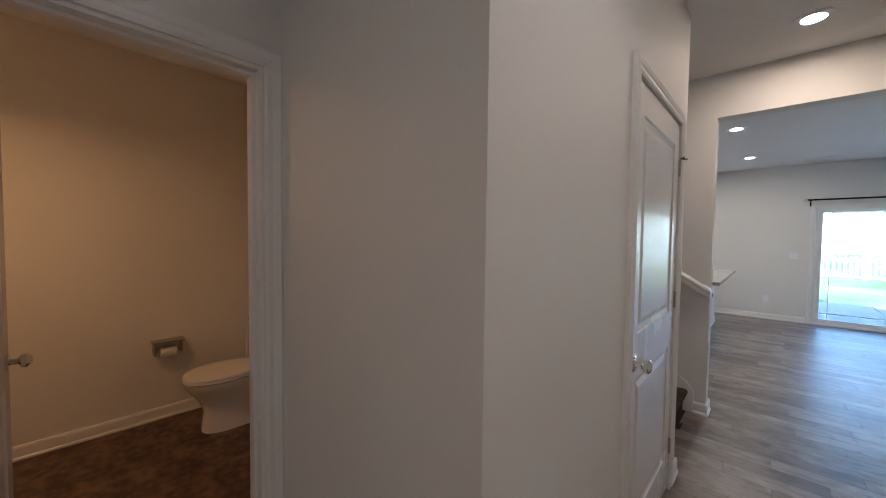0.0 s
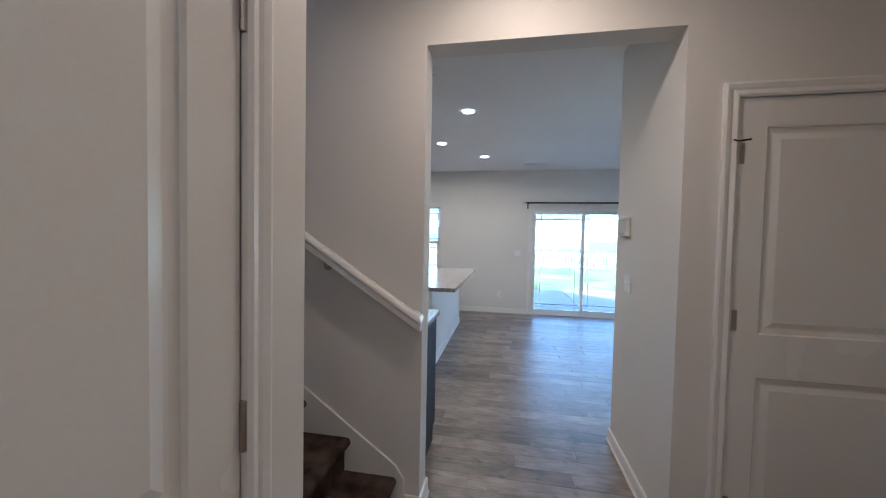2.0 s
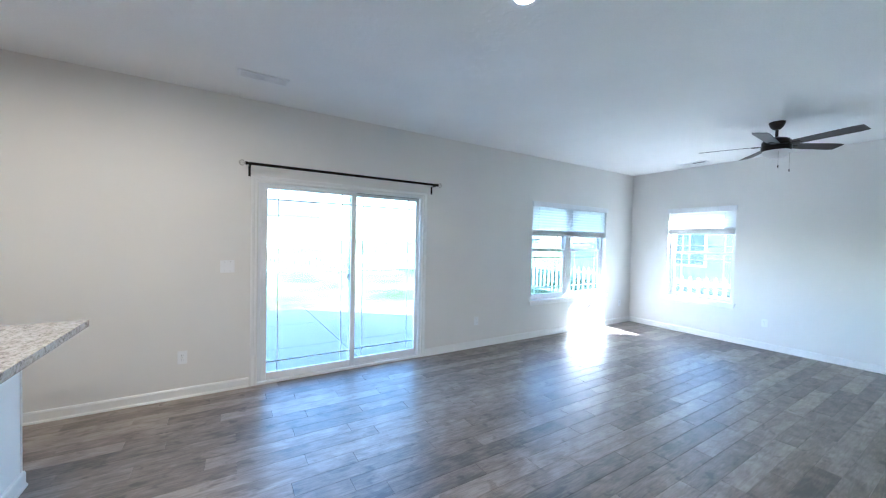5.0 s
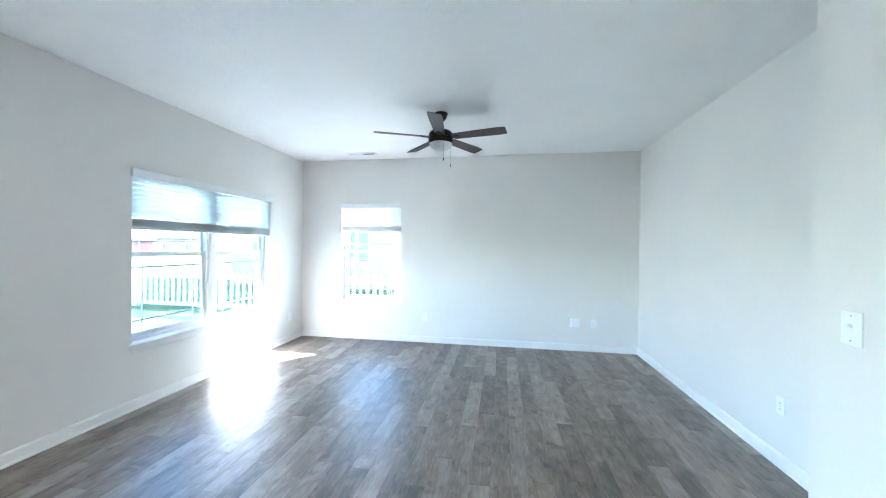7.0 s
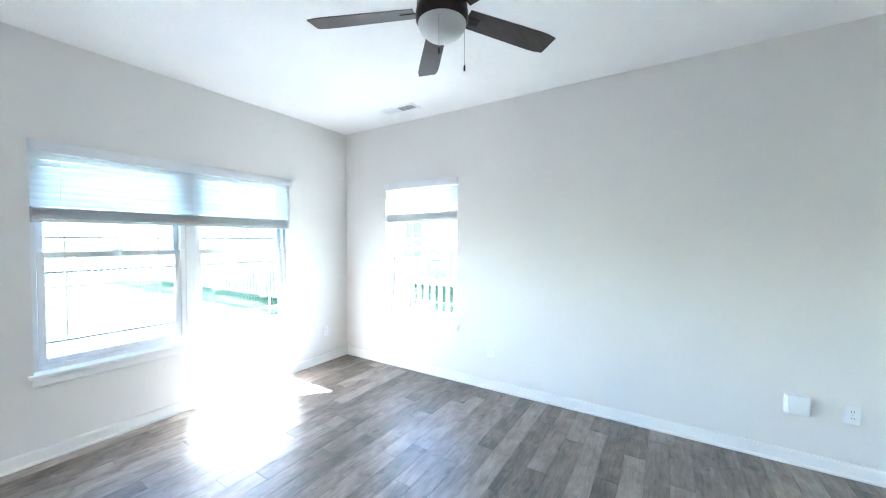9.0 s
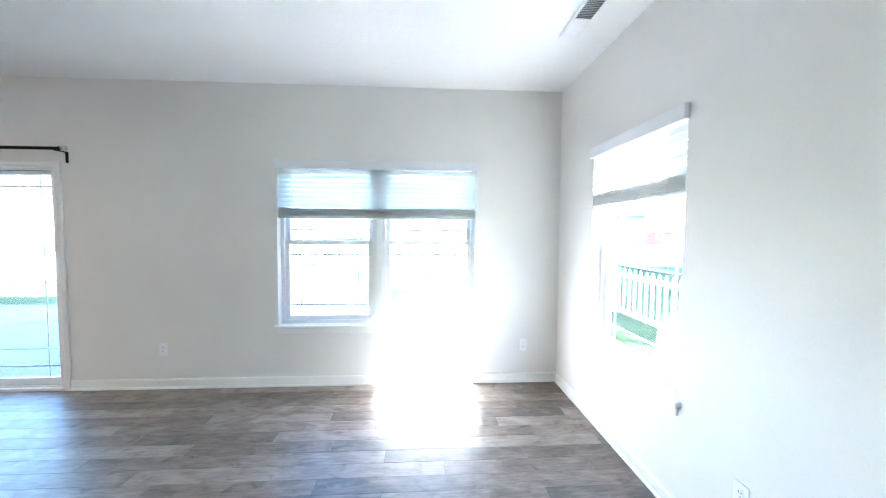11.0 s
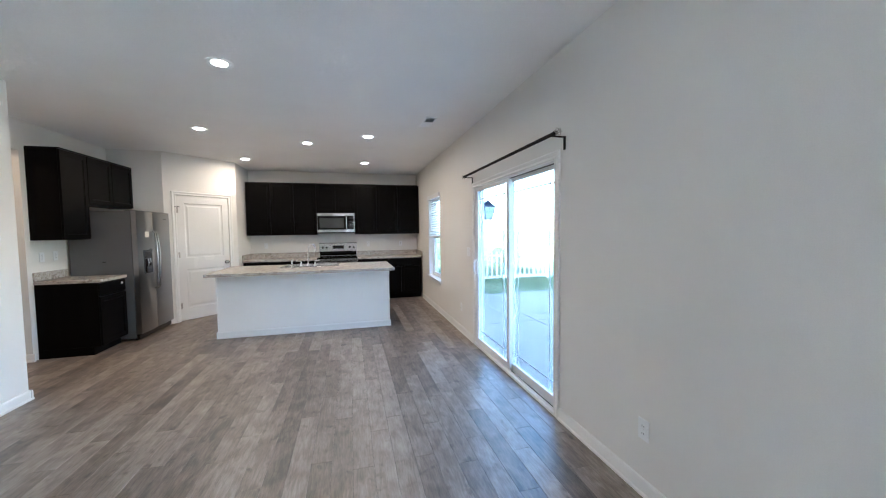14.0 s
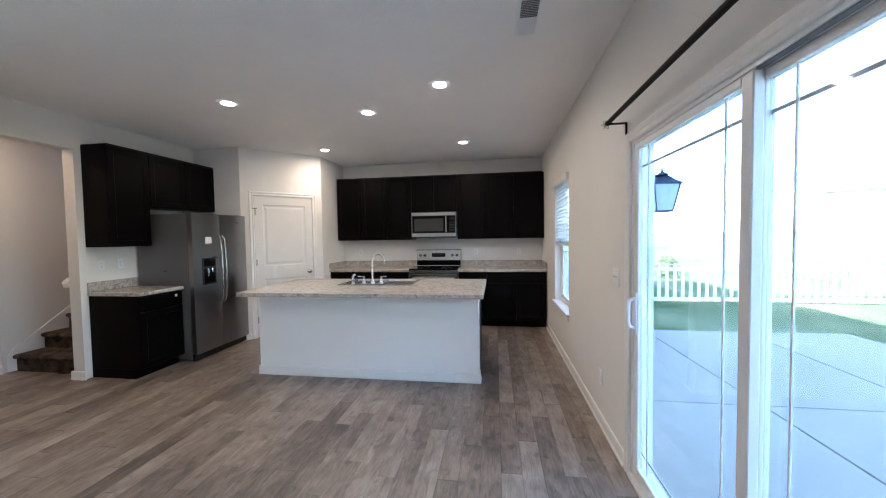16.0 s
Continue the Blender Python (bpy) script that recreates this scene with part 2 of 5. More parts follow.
def laminate_mat():
    m = mat("granite_laminate", (0.42, 0.38, 0.34), 0.2, var=0.2, scale=5, fine=60, bump=0.0)
    n, ln = m.node_tree.nodes, m.node_tree.links.new
    tc = n.new("ShaderNodeTexCoord")
    one = n.new("ShaderNodeTexNoise")
    one.inputs["Scale"].default_value, one.inputs["Detail"].default_value, one.inputs["Distortion"].default_value = 24, 8, 1.2
    two = n.new("ShaderNodeTexNoise")
    two.inputs["Scale"].default_value, two.inputs["Detail"].default_value = 110, 4
    mp = n.new("ShaderNodeMapping")
    mp.inputs["Scale"].default_value = (1.6, 0.8, 1.2)
    ln(tc.outputs["Object"], mp.inputs[0])
    ln(mp.outputs[0], one.inputs["Vector"])
    ln(mp.outputs[0], two.inputs["Vector"])
    add = n.new("ShaderNodeMath")
    add.operation, add.inputs[1].default_value = "MULTIPLY_ADD", 0.5
    ln(two.outputs[0], add.inputs[0])
    ln(one.outputs[0], add.inputs[2])
    rp = n.new("ShaderNodeValToRGB")
    e = rp.color_ramp.elements
    e[0].position, e[0].color = 0.50, (0.19, 0.163, 0.145, 1)
    e[1].position, e[1].color = 0.92, (0.57, 0.535, 0.50, 1)
    for p, c in ((0.64, (0.345, 0.31, 0.284, 1)), (0.74, (0.45, 0.415, 0.385, 1))):
        e.new(p).color = c
    ln(add.outputs[0], rp.inputs[0])
    ln(rp.outputs[0], n["Principled BSDF"].inputs["Base Color"])
    return m


CEILING = ceiling_mat()
PLANK = plank_mat("vinyl_plank", False)
PLANKS = plank_mat("vinyl_planks", True)
LAMINATE = laminate_mat()
GLASS = glass_mat("window_glass")
BULB = glow_mat("lamp_glow", (1.0, 0.95, 0.88), 2.0)
SLAT = thin_mat("blind_slat", (0.88, 0.88, 0.875), 0.62)
FROST = thin_mat("frosted_glass", (0.85, 0.85, 0.84), 0.3)
LANTERNGLASS = thin_mat("seeded_glass", (0.75, 0.82, 0.85), 0.7)

# ---- mesh helpers ----


def bx(bm, x0, x1, y0, y1, z0, z1, bev=0.0, seg=1):
    vs = [bm.verts.new((x, y, z)) for x in sorted((x0, x1)) for y in sorted((y0, y1)) for z in sorted((z0, z1))]
    fs = [bm.faces.new([vs[i] for i in q]) for q in
          ((0, 1, 3, 2), (4, 6, 7, 5), (0, 4, 5, 1), (2, 3, 7, 6), (0, 2, 6, 4), (1, 5, 7, 3))]
    if bev:
        bmesh.ops.bevel(bm, geom=list({e for f in fs for e in f.edges}), offset=bev, segments=seg, affect="EDGES", profile=0.5)
    return bm


def one_box(x0, x1, y0, y1, z0, z1, bev=0.0, seg=1):
    return bx(bmesh.new(), x0, x1, y0, y1, z0, z1, bev, seg)


def rings(bm, loops, close=True, cap0=True, cap1=True):
    rows = [[bm.verts.new(p) for p in loop] for loop in loops]
    k = len(rows[0])
    for a, b in zip(rows, rows[1:]):
        for i in range(k if close else k - 1):
            bm.faces.new((a[i], a[(i + 1) % k], b[(i + 1) % k], b[i]))
    if cap0:
        bm.faces.new(rows[0][::-1])
    if cap1:
        bm.faces.new(rows[-1])
    return bm


def tube(bm, pts, r, seg=12):
    pts = [Vector(p) for p in pts]
    rad = r if isinstance(r, (list, tuple)) else [r] * len(pts)
    loops, prev = [], None
    for i, p in enumerate(pts):
        d = (pts[min(i + 1, len(pts) - 1)] - pts[max(i - 1, 0)]).normalized()
        u = prev if prev is not None else (Vector((0, 0, 1)) if abs(d.z) < 0.9 else Vector((1, 0, 0)))
        u = (u - d * u.dot(d)).normalized()
        prev = u
        v = d.cross(u)
        loops.append([p + (u * math.cos(a) + v * math.sin(a)) * rad[i] for a in (2 * math.pi * k / seg for k in range(seg))])
    return rings(bm, loops)


def lathe(bm, profile, seg=24, at=(0, 0, 0)):
    return rings(bm, [[(at[0] + r * math.cos(2 * math.pi * k / seg), at[1] + r * math.sin(2 * math.pi * k / seg), at[2] + z)
                       for k in range(seg)] for r, z in profile])


def extrude_profile(bm, prof, p0, p1, side):
    """A profile of (out, up) pairs swept from p0 to p1; out points along side."""
    p0, p1, side = Vector(p0), Vector(p1), Vector(side)
    return rings(bm, [[p + side * o + Vector((0, 0, u)) for o, u in prof] for p in (p0, p1)])


def mesh_of(name, bm, material, smooth=False):
    bmesh.ops.recalc_face_normals(bm, faces=bm.faces)
    me = bpy.data.meshes.new(name)
    bm.to_mesh(me)
    bm.free()
    me.materials.append(material)
    if smooth:
        me.polygons.foreach_set("use_smooth", [True] * len(me.polygons))
        me.set_sharp_from_angle(angle=radians(40))
    return me


def part(name, bm, material, parent=None, label="", smooth=False):
    ob = new(name, mesh_of(name, bm, material, smooth))
    if parent is not None:
        ob.parent = parent
    if label:
        ob["label"] = label
    return ob


def thing(name, m, label, category, group="", kind=""):
    ob = new(name)
    ob.empty_display_size = 0.1
    ob.matrix_world = m
    return tagged(ob, label, category, group, kind)


def fixed(name, bm, material, label, category="wall", smooth=False):
    return tagged(part(name, bm, material, None, "", smooth), label, category, kind="structure")


def wall_mesh(axis, f0, f1, a0, a1, z0, z1, holes=()):
    """A wall along x or y between f0 and f1, with openings (a0, a1, z0, z1) right through it."""
    A = sorted({a0, a1, *[v for h in holes for v in h[:2]]})
    Z = sorted({z0, z1, *[v for h in holes for v in h[2:]]})

    def solid(i, j):
        if not (0 <= i < len(A) - 1 and 0 <= j < len(Z) - 1):
            return False
        a, z = (A[i] + A[i + 1]) / 2, (Z[j] + Z[j + 1]) / 2
        return not any(h[0] < a < h[1] and h[2] < z < h[3] for h in holes)
    bm = bmesh.new()
    cache = {}

    def v(a, f, z):
        key = (a, f, z)
        if key not in cache:
            cache[key] = bm.verts.new((a, f, z) if axis == "x" else (f, a, z))
        return cache[key]
    for i in range(len(A) - 1):
        for j in range(len(Z) - 1):
            if not solid(i, j):
                continue
            p, q, r, s = A[i], A[i + 1], Z[j], Z[j + 1]
            for f in (f0, f1):
                bm.faces.new((v(p, f, r), v(q, f, r), v(q, f, s), v(p, f, s)))
            if not solid(i - 1, j):
                bm.faces.new((v(p, f0, r), v(p, f1, r), v(p, f1, s), v(p, f0, s)))
            if not solid(i + 1, j):
                bm.faces.new((v(q, f0, r), v(q, f1, r), v(q, f1, s), v(q, f0, s)))
            if not solid(i, j - 1):
                bm.faces.new((v(p, f0, r), v(q, f0, r), v(q, f1, r), v(p, f1, r)))
            if not solid(i, j + 1):
                bm.faces.new((v(p, f0, s), v(q, f0, s), v(q, f1, s), v(p, f1, s)))
    return bm


# ---- the house: walls, floors, ceilings ----
KW = (-2.67, -1.77, 0.57, 2.09)     # kitchen window
SL = (0.0, 1.79, -0.02, 1.965)      # sliding door
DW = (3.67, 5.485, 0.565, 2.045)    # double window
EW = (-1.605, -0.655, 0.585, 2.045)  # east window
TOP = 2.96
fixed("wall_north", wall_mesh("x", 0.0, 0.115, -4.16, 6.44, -0.2, TOP, (KW, SL, DW)), WALL, "off-white painted wall with a sliding door and windows")
fixed("wall_east", wall_mesh("y", 6.28, 6.44, -5.1, 0.0, -0.2, TOP, (EW,)), WALL, "off-white painted wall with one window")
fixed("wall_south_living", one_box(2.70, 6.28, -5.09, -4.93, -0.2, TOP), WALL, "off-white painted wall of the living room")
fixed("wall_closet_front", wall_mesh("x", -5.185, -5.065, 0.31, 2.70, -0.02, TOP, ((0.52, 1.335, -0.02, 2.07),)), WALL, "off-white hall wall with a closet door")
fixed("wall_closet_block", one_box(0.31, 2.70, -5.065, -4.27, -0.2, TOP), WALL, "off-white wall block beside the hall opening")
fixed("wall_hall_header", one_box(-0.87, 0.31, -5.185, -5.05, 2.397, TOP), WALL, "painted header over the hall opening")
fixed("wall_stair_kitchen", one_box(-4.6, -0.87, -5.185, -5.05, -0.2, 5.4), WALL, "off-white wall between stairs and kitchen")
fixed("wall_west", one_box(-4.16, -4.0, -5.05, 0.0, -0.2, TOP), WALL, "off-white kitchen wall behind the cabinets")
# pantry closet walls: a return, a slanted door wall and a side by the fridge
fixed("wall_pantry_return", one_box(-4.0, -3.152, -3.65, -3.53, -0.02, TOP), WALL, "off-white pantry return wall")
fixed("wall_pantry_side", one_box(-2.466, -2.346, -5.05, -4.336, -0.02, TOP), WALL, "off-white pantry wall beside the fridge")
fixed("wall_stair_south", one_box(-4.6, -0.91, -6.315, -6.195, -0.2, 5.4), WALL, "off-white wall along the stairs")
fixed("wall_stair_end", wall_mesh("y", -4.72, -4.6, -6.315, -5.05, -0.2, 5.4, ((-6.10, -5.33, 3.5, 4.9),)), WALL, "off-white wall at the stair landing")
fixed("wall_hall_west", wall_mesh("y", -1.03, -0.91, -8.18, -6.315, -0.02, TOP, ((-7.222, -6.392, -0.02, 2.07),)), WALL, "off-white hall wall with a closet door")
fixed("wall_closet_back", one_box(-1.75, -1.65, -8.06, -6.315, -0.02, TOP), WALL, "plain closet wall")
fixed("wall_alcove", one_box(-1.85, -1.03, -8.18, -8.06, -0.02, TOP), WALL, "off-white alcove wall beside the powder room")
PD = (-8.97, -8.24, -0.02, 2.03)
fixed("wall_powder_door", wall_mesh("y", -1.97, -1.85, -10.6, -7.3, -0.02, TOP, (PD,)), WALL, "off-white wall with the powder room doorway")
fixed("wall_powder_west", one_box(-4.05, -3.93, -10.6, -7.2, -0.02, TOP), WALL, "off-white powder room wall")
fixed("wall_powder_north", one_box(-3.93, -1.97, -7.48, -7.36, -0.02, TOP), WALL, "off-white powder room wall behind the toilet")
fixed("wall_powder_south", one_box(-3.93, -1.97, -9.75, -9.63, -0.02, TOP), WALL, "plain powder room wall")
fixed("wall_hall_east", one_box(0.25, 0.37, -10.6, -6.32, -0.02, TOP), WALL, "off-white hall wall with a switch plate")
fixed("wall_nook_south", one_box(0.37, 1.75, -6.44, -6.32, -0.02, TOP), WALL, "plain wall of the side passage")
fixed("wall_nook_east", one_box(1.63, 1.75, -6.32, -5.185, -0.02, TOP), WALL, "plain wall of the side passage")
fixed("wall_entry", one_box(-1.85, 0.37, -10.72, -10.6, -0.02, TOP), WALL, "plain wall behind the entry")

PWD = Vector((-0.7071, 0.7071, 0))   # along the pantry door wall, from the fridge side
PB = Vector((-2.346, -4.336, 0))


def slant_box(s0, s1, z0, z1):
    m = Matrix(((PWD.x, -PWD.y, 0, PB.x), (PWD.y, PWD.x, 0, PB.y), (0, 0, 1, 0), (0, 0, 0, 1)))
    bm = one_box(s0, s1, 0.0, 0.12, z0, z1)
    bmesh.ops.transform(bm, matrix=m, verts=bm.verts)
    return bm


PL, PR = 0.165, 0.985     # door opening along the slanted wall
slant = slant_box(0.0, PL, -0.02, TOP)
for s0, s1, z0 in ((PR, 1.14, -0.02), (PL, PR, 2.075)):
    bm2 = slant_box(s0, s1, z0, TOP)
    tmp = bpy.data.meshes.new("tmp")
    bm2.to_mesh(tmp)
    slant.from_mesh(tmp)
    bm2.free()
    bpy.data.meshes.remove(tmp)
fixed("wall_pantry_door", slant, WALL, "off-white slanted wall around the pantry door")

# ceilings
fixed("ceiling", one_box(-4.0, 6.28, -5.05, 0.0, CEIL, TOP - 0.01), CEILING, "white lightly textured ceiling", "ceiling")
fixed("ceiling_hall", one_box(-1.62, 1.63, -6.195, -5.05, CEIL, TOP - 0.01), CEILING, "white hall ceiling", "ceiling")
fixed("ceiling_entry", one_box(-1.85, 1.63, -10.6, -6.195, CEIL, TOP - 0.012), CEILING, "white entry ceiling", "ceiling")
fixed("ceiling_powder", one_box(-3.93, -1.97, -9.63, -7.48, CEIL, TOP - 0.01), CEILING, "white powder room ceiling", "ceiling")
fixed("ceiling_stairs", one_box(-4.6, -1.5, -6.195, -5.185, 5.2, 5.4), CEILING, "white stairwell ceiling", "ceiling")
fixed("wall_stair_head", one_box(-1.62, -1.5, -6.195, -5.185, TOP - 0.01, 5.4), WALL, "off-white wall at the head of the stairwell")
# unseen boxes for the storey above, sized so their shadow fits the yard
upper = bmesh.new()
bx(upper, -4.16, 6.44, -0.02, 0.115, TOP, 4.2)
bx(upper, 6.28, 6.44, -10.7, -0.02, TOP, 4.2)
bx(upper, -4.3, 6.7, -4.98, 0.5, 4.2, 4.4)
bx(upper, -4.76, 6.44, -5.0, -4.98, TOP, 5.55)
bx(upper, 6.28, 6.44, -10.7, -5.0, 4.2, 5.55)
bx(upper, -4.9, 6.7, -10.9, -4.98, 5.55, 5.75)
fixed("upper_storey_shade", upper, CREAM, "unseen upper storey boxes, sized for their shadow on the yard")
fixed("floor_powder", one_box(-3.93, -1.91, -9.63, -7.48, -0.2, 0.0), POWDERFLOOR, "dark brown vinyl powder room floor", "floor")

# baseboards: board with an eased top and a shoe strip
BB = [(0.0, 0.0), (0.022, 0.0), (0.022, 0.012), (0.014, 0.02), (0.014, 0.075), (0.009, 0.088), (0.0, 0.09)]


def baseboard(p0, p1, side):
    bm = extrude_profile(bmesh.new(), BB, (*p0, 0.0), (*p1, 0.0), (*side, 0))
    return fixed("baseboard", bm, TRIM, "white painted baseboard with shoe moulding", "baseboard")


N, S_, E_, W_ = (0, 1), (0, -1), (1, 0), (-1, 0)
baseboard((-3.36, 0), (-0.07, 0), S_)
baseboard((1.86, 0), (6.28, 0), S_)
baseboard((6.28, -0.022), (6.28, -4.908), W_)
baseboard((6.28, -4.93), (2.70, -4.93), N)
baseboard((2.70, -4.908), (2.70, -4.27), E_)
baseboard((2.722, -4.27), (0.31, -4.27), N)
baseboard((0.31, -4.248), (0.31, -5.207), W_)
baseboard((0.31, -5.185), (0.445, -5.185), S_)
baseboard((1.405, -5.185), (1.63, -5.185), S_)
baseboard((-0.87, -5.207), (-0.87, -5.028), E_)
baseboard((-0.95, -5.185), (-0.87, -5.185), S_)
baseboard((-0.91, -6.33), (-0.91, -6.173), E_)
baseboard((-0.91, -8.202), (-0.91, -7.284), E_)
baseboard((-1.85, -8.18), (-0.91, -8.18), S_)
baseboard((0.25, -10.6), (0.25, -6.298), W_)
baseboard((0.25, -6.32), (1.63, -6.32), N)
baseboard((-3.93, -9.63), (-3.93, -7.48), E_)
baseboard((-3.93, -7.48), (-1.97, -7.48), S_)
baseboard((-1.85, -10.6), (-1.85, -9.06), E_)
sl0, sl1 = PB, PB + PWD * (PL - 0.07)
baseboard((sl0.x, sl0.y), (sl1.x, sl1.y), (0.7071, 0.7071))
sl0, sl1 = PB + PWD * (PR + 0.07), PB + PWD * 1.14
baseboard((sl0.x, sl0.y), (sl1.x, sl1.y), (0.7071, 0.7071))

# ---- doors ----
CAS = [(0.0, 0.0), (0.0, 0.012), (0.010, 0.017), (0.028, 0.012), (0.036, 0.016), (0.052, 0.020), (0.062, 0.016), (0.062, 0.0)]


def casing_set(parent, w, h, front=0.0, foot=0.0):
    """Three mitred casing boards round an opening w by h, on the face at y = front that looks to -y."""
    for nm, path in (("casing_side", ((0, foot), (0, h))), ("casing_side", ((w, foot), (w, h))), ("casing_head", ((0, h), (w, h)))):
        bm = bmesh.new()
        loops = []
        for end, (x, z) in enumerate(path):
            loop = []
            for o, u in CAS:
                if nm == "casing_head":
                    px, pz = (x - o if end == 0 else x + o), z + o
                else:
                    px = x - o if x == 0 else x + o
                    pz = z + (o if end == 1 else 0)
                loop.append((px, front - u, pz))
            loops.append(loop)
        part(nm, rings(bm, loops), TRIM, parent)


def panel_slab(w, h, t, panels):
    """A moulded door leaf: front face at y = 0, panels (x0, x1, z0, z1) sunk and raised again on both faces."""
    bm = bmesh.new()
    X = sorted({0, w, *[v for p in panels for v in p[:2]]})
    Z = sorted({0, h, *[v for p in panels for v in p[2:]]})
    for y, sgn in ((0.0, 1), (t, -1)):
        for i in range(len(X) - 1):
            for j in range(len(Z) - 1):
                c = ((X[i] + X[i + 1]) / 2, (Z[j] + Z[j + 1]) / 2)
                if any(p[0] < c[0] < p[1] and p[2] < c[1] < p[3] for p in panels):
                    continue
                bm.faces.new([bm.verts.new((a, y, b)) for a, b in ((X[i], Z[j]), (X[i + 1], Z[j]), (X[i + 1], Z[j + 1]), (X[i], Z[j + 1]))])
        for p in panels:
            loops = []
            for inset, depth in ((0, 0), (0.006, 0.007), (0.022, 0.010), (0.030, 0.010), (0.055, 0.003)):
                loops.append([(p[0] + inset, y + sgn * depth, p[2] + inset), (p[1] - inset, y + sgn * depth, p[2] + inset),
                              (p[1] - inset, y + sgn * depth, p[3] - inset), (p[0] + inset, y + sgn * depth, p[3] - inset)])
            rings(bm, loops, cap0=False, cap1=True)
    for q in (((0, 0), (w, 0)), ((w, 0), (w, h)), ((w, h), (0, h)), ((0, h), (0, 0))):
        (a, b), (c, d) = q
        bm.faces.new([bm.verts.new(v) for v in ((a, 0, b), (c, 0, d), (c, t, d), (a, t, b))])
    bmesh.ops.remove_doubles(bm, verts=bm.verts, dist=1e-5)
    return bm


def knob(parent, x, z):
    k = part("door_handle", lathe_y(x, z, [(0.033, 0.0), (0.033, 0.006), (0.028, 0.010)]), CHROME, parent, "polished chrome door knob", smooth=True)
    part("stem", lathe_y(x, z, [(0.012, 0.008), (0.010, 0.03), (0.014, 0.036)]), CHROME, k, smooth=True)
    part("knob", lathe_y(x, z, [(0.014, 0.034), (0.024, 0.040), (0.029, 0.050), (0.027, 0.060), (0.018, 0.067), (0.002, 0.069)]), CHROME, k, smooth=True)


def lathe_y(x, z, prof, seg=20, y0=0.0):
    return rings(bmesh.new(), [[(x + r * math.cos(2 * math.pi * k / seg), y0 - d, z + r * math.sin(2 * math.pi * k / seg))
                                for k in range(seg)] for r, d in prof])


def hinge(parent, x, z, stop=False):
    h = part("hinge", tube(bmesh.new(), [(x, -0.006, z - 0.045), (x, -0.006, z + 0.045)], 0.0065, 8), NICKEL, parent, "satin nickel hinge")
    part("leaf_plate", one_box(x - 0.002, x + 0.028, -0.0025, 0.001, z - 0.045, z + 0.045), NICKEL, h)
    if stop:
        bm = bmesh.new()
        tube(bm, [(x - 0.028, -0.03, z + 0.052), (x, -0.008, z + 0.052), (x + 0.035, -0.034, z + 0.052)], 0.004, 6)
        part("door_stop", bm, BRONZE, h)


def hung_door(name, w, m, label, knob_left, h=2.055):
    d = thing(name, m, label, "door", kind="structure")
    g = 0.11
    pans = [(g, w - g, 1.03, 1.93), (g, w - g, 0.20, 0.84)]
    bm = panel_slab(w - 0.008, h, 0.035, pans)
    bmesh.ops.translate(bm, verts=bm.verts, vec=(0.004, 0.0, 0.012))
    part("door_leaf", bm, DOOR, d)
    casing_set(d, w, h + 0.015)
    for x0, x1, z0, z1 in ((-0.012, 0.0, 0, h + 0.027), (w, w + 0.012, 0, h + 0.027), (0, w, h + 0.015, h + 0.027)):
        part("jamb", one_box(x0, x1, 0.001, 0.115, z0, z1), TRIM, d)
    # near-black sheet in place of the shade inside the closet
    part("closet_shade", one_box(0, w, 0.112, 0.114, 0, h), DARK, d, "black sheet standing for the shade behind the door")
    xk, xh = (0.065, w - 0.002) if knob_left else (w - 0.065, 0.002)
    knob(d, xk, 0.93)
    for i, z in enumerate((0.26, 1.10, 1.83)):
        hinge(d, xh, z, stop=(i == 2))
    return d


hung_door("door_1", 0.83, pose(-0.91, -7.222, 0, 0, 0, 90), "closed white two-panel closet door with chrome knob", True)
hung_door("door_2", 0.815, pose(0.52, -5.185, 0), "closed white two-panel hall door with nickel hinges", False)
pp = PB + PWD * PL
hung_door("door_3", 0.82, pose(pp.x, pp.y, 0, 0, 0, 135), "closed white two-panel pantry door with chrome knob", False)
# powder room: casing and a leaf standing open
d4 = thing("door_4", pose(-1.85, -8.97, 0, 0, 0, 90), "white powder room door standing open inwards", "door", kind="structure")
casing_set(d4, 0.73, 2.03)
for x0, x1, z0, z1 in ((0, 0.014, 0, 2.03), (0.716, 0.73, 0, 2.03), (0.014, 0.716, 2.016, 2.03)):
    part("jamb", one_box(x0, x1, 0.001, 0.119, z0, z1), TRIM, d4)
for x0, x1, z0, z1 in ((0.014, 0.026, 0, 2.016), (0.704, 0.716, 0, 2.016), (0.026, 0.704, 2.004, 2.016)):
    part("stop_strip", one_box(x0, x1, 0.04, 0.075, z0, z1), TRIM, d4)
leaf = panel_slab(0.70, 2.0, 0.035, [(0.1, 0.6, 1.03, 1.88), (0.1, 0.6, 0.2, 0.84)])
turn = pose(0.02, 0.125, 0.012, 0, 0, 88) @ pose(0, -0.035, 0)
bmesh.ops.transform(leaf, matrix=turn, verts=leaf.verts)
part("door_leaf", leaf, DOOR, d4)
bm = lathe_y(0.63, 0.93, [(0.03, 0.0), (0.03, 0.008), (0.011, 0.012), (0.011, 0.03), (0.026, 0.04), (0.028, 0.052), (0.015, 0.066), (0.002, 0.068)])
bmesh.ops.transform(bm, matrix=turn, verts=bm.verts)
part("door_handle", bm, CHROME, d4, "polished chrome door knob", smooth=True)

# ---- windows ----


def ring_frame(bm, x0, x1, z0, z1, wd, y0, y1, bev=0.003):
    bx(bm, x0, x0 + wd, y0, y1, z0, z1, bev)
    bx(bm, x1 - wd, x1, y0, y1, z0, z1, bev)
    bx(bm, x0 + wd, x1 - wd, y0, y1, z0, z0 + wd, bev)
    bx(bm, x0 + wd, x1 - wd, y0, y1, z1 - wd, z1, bev)
    return bm


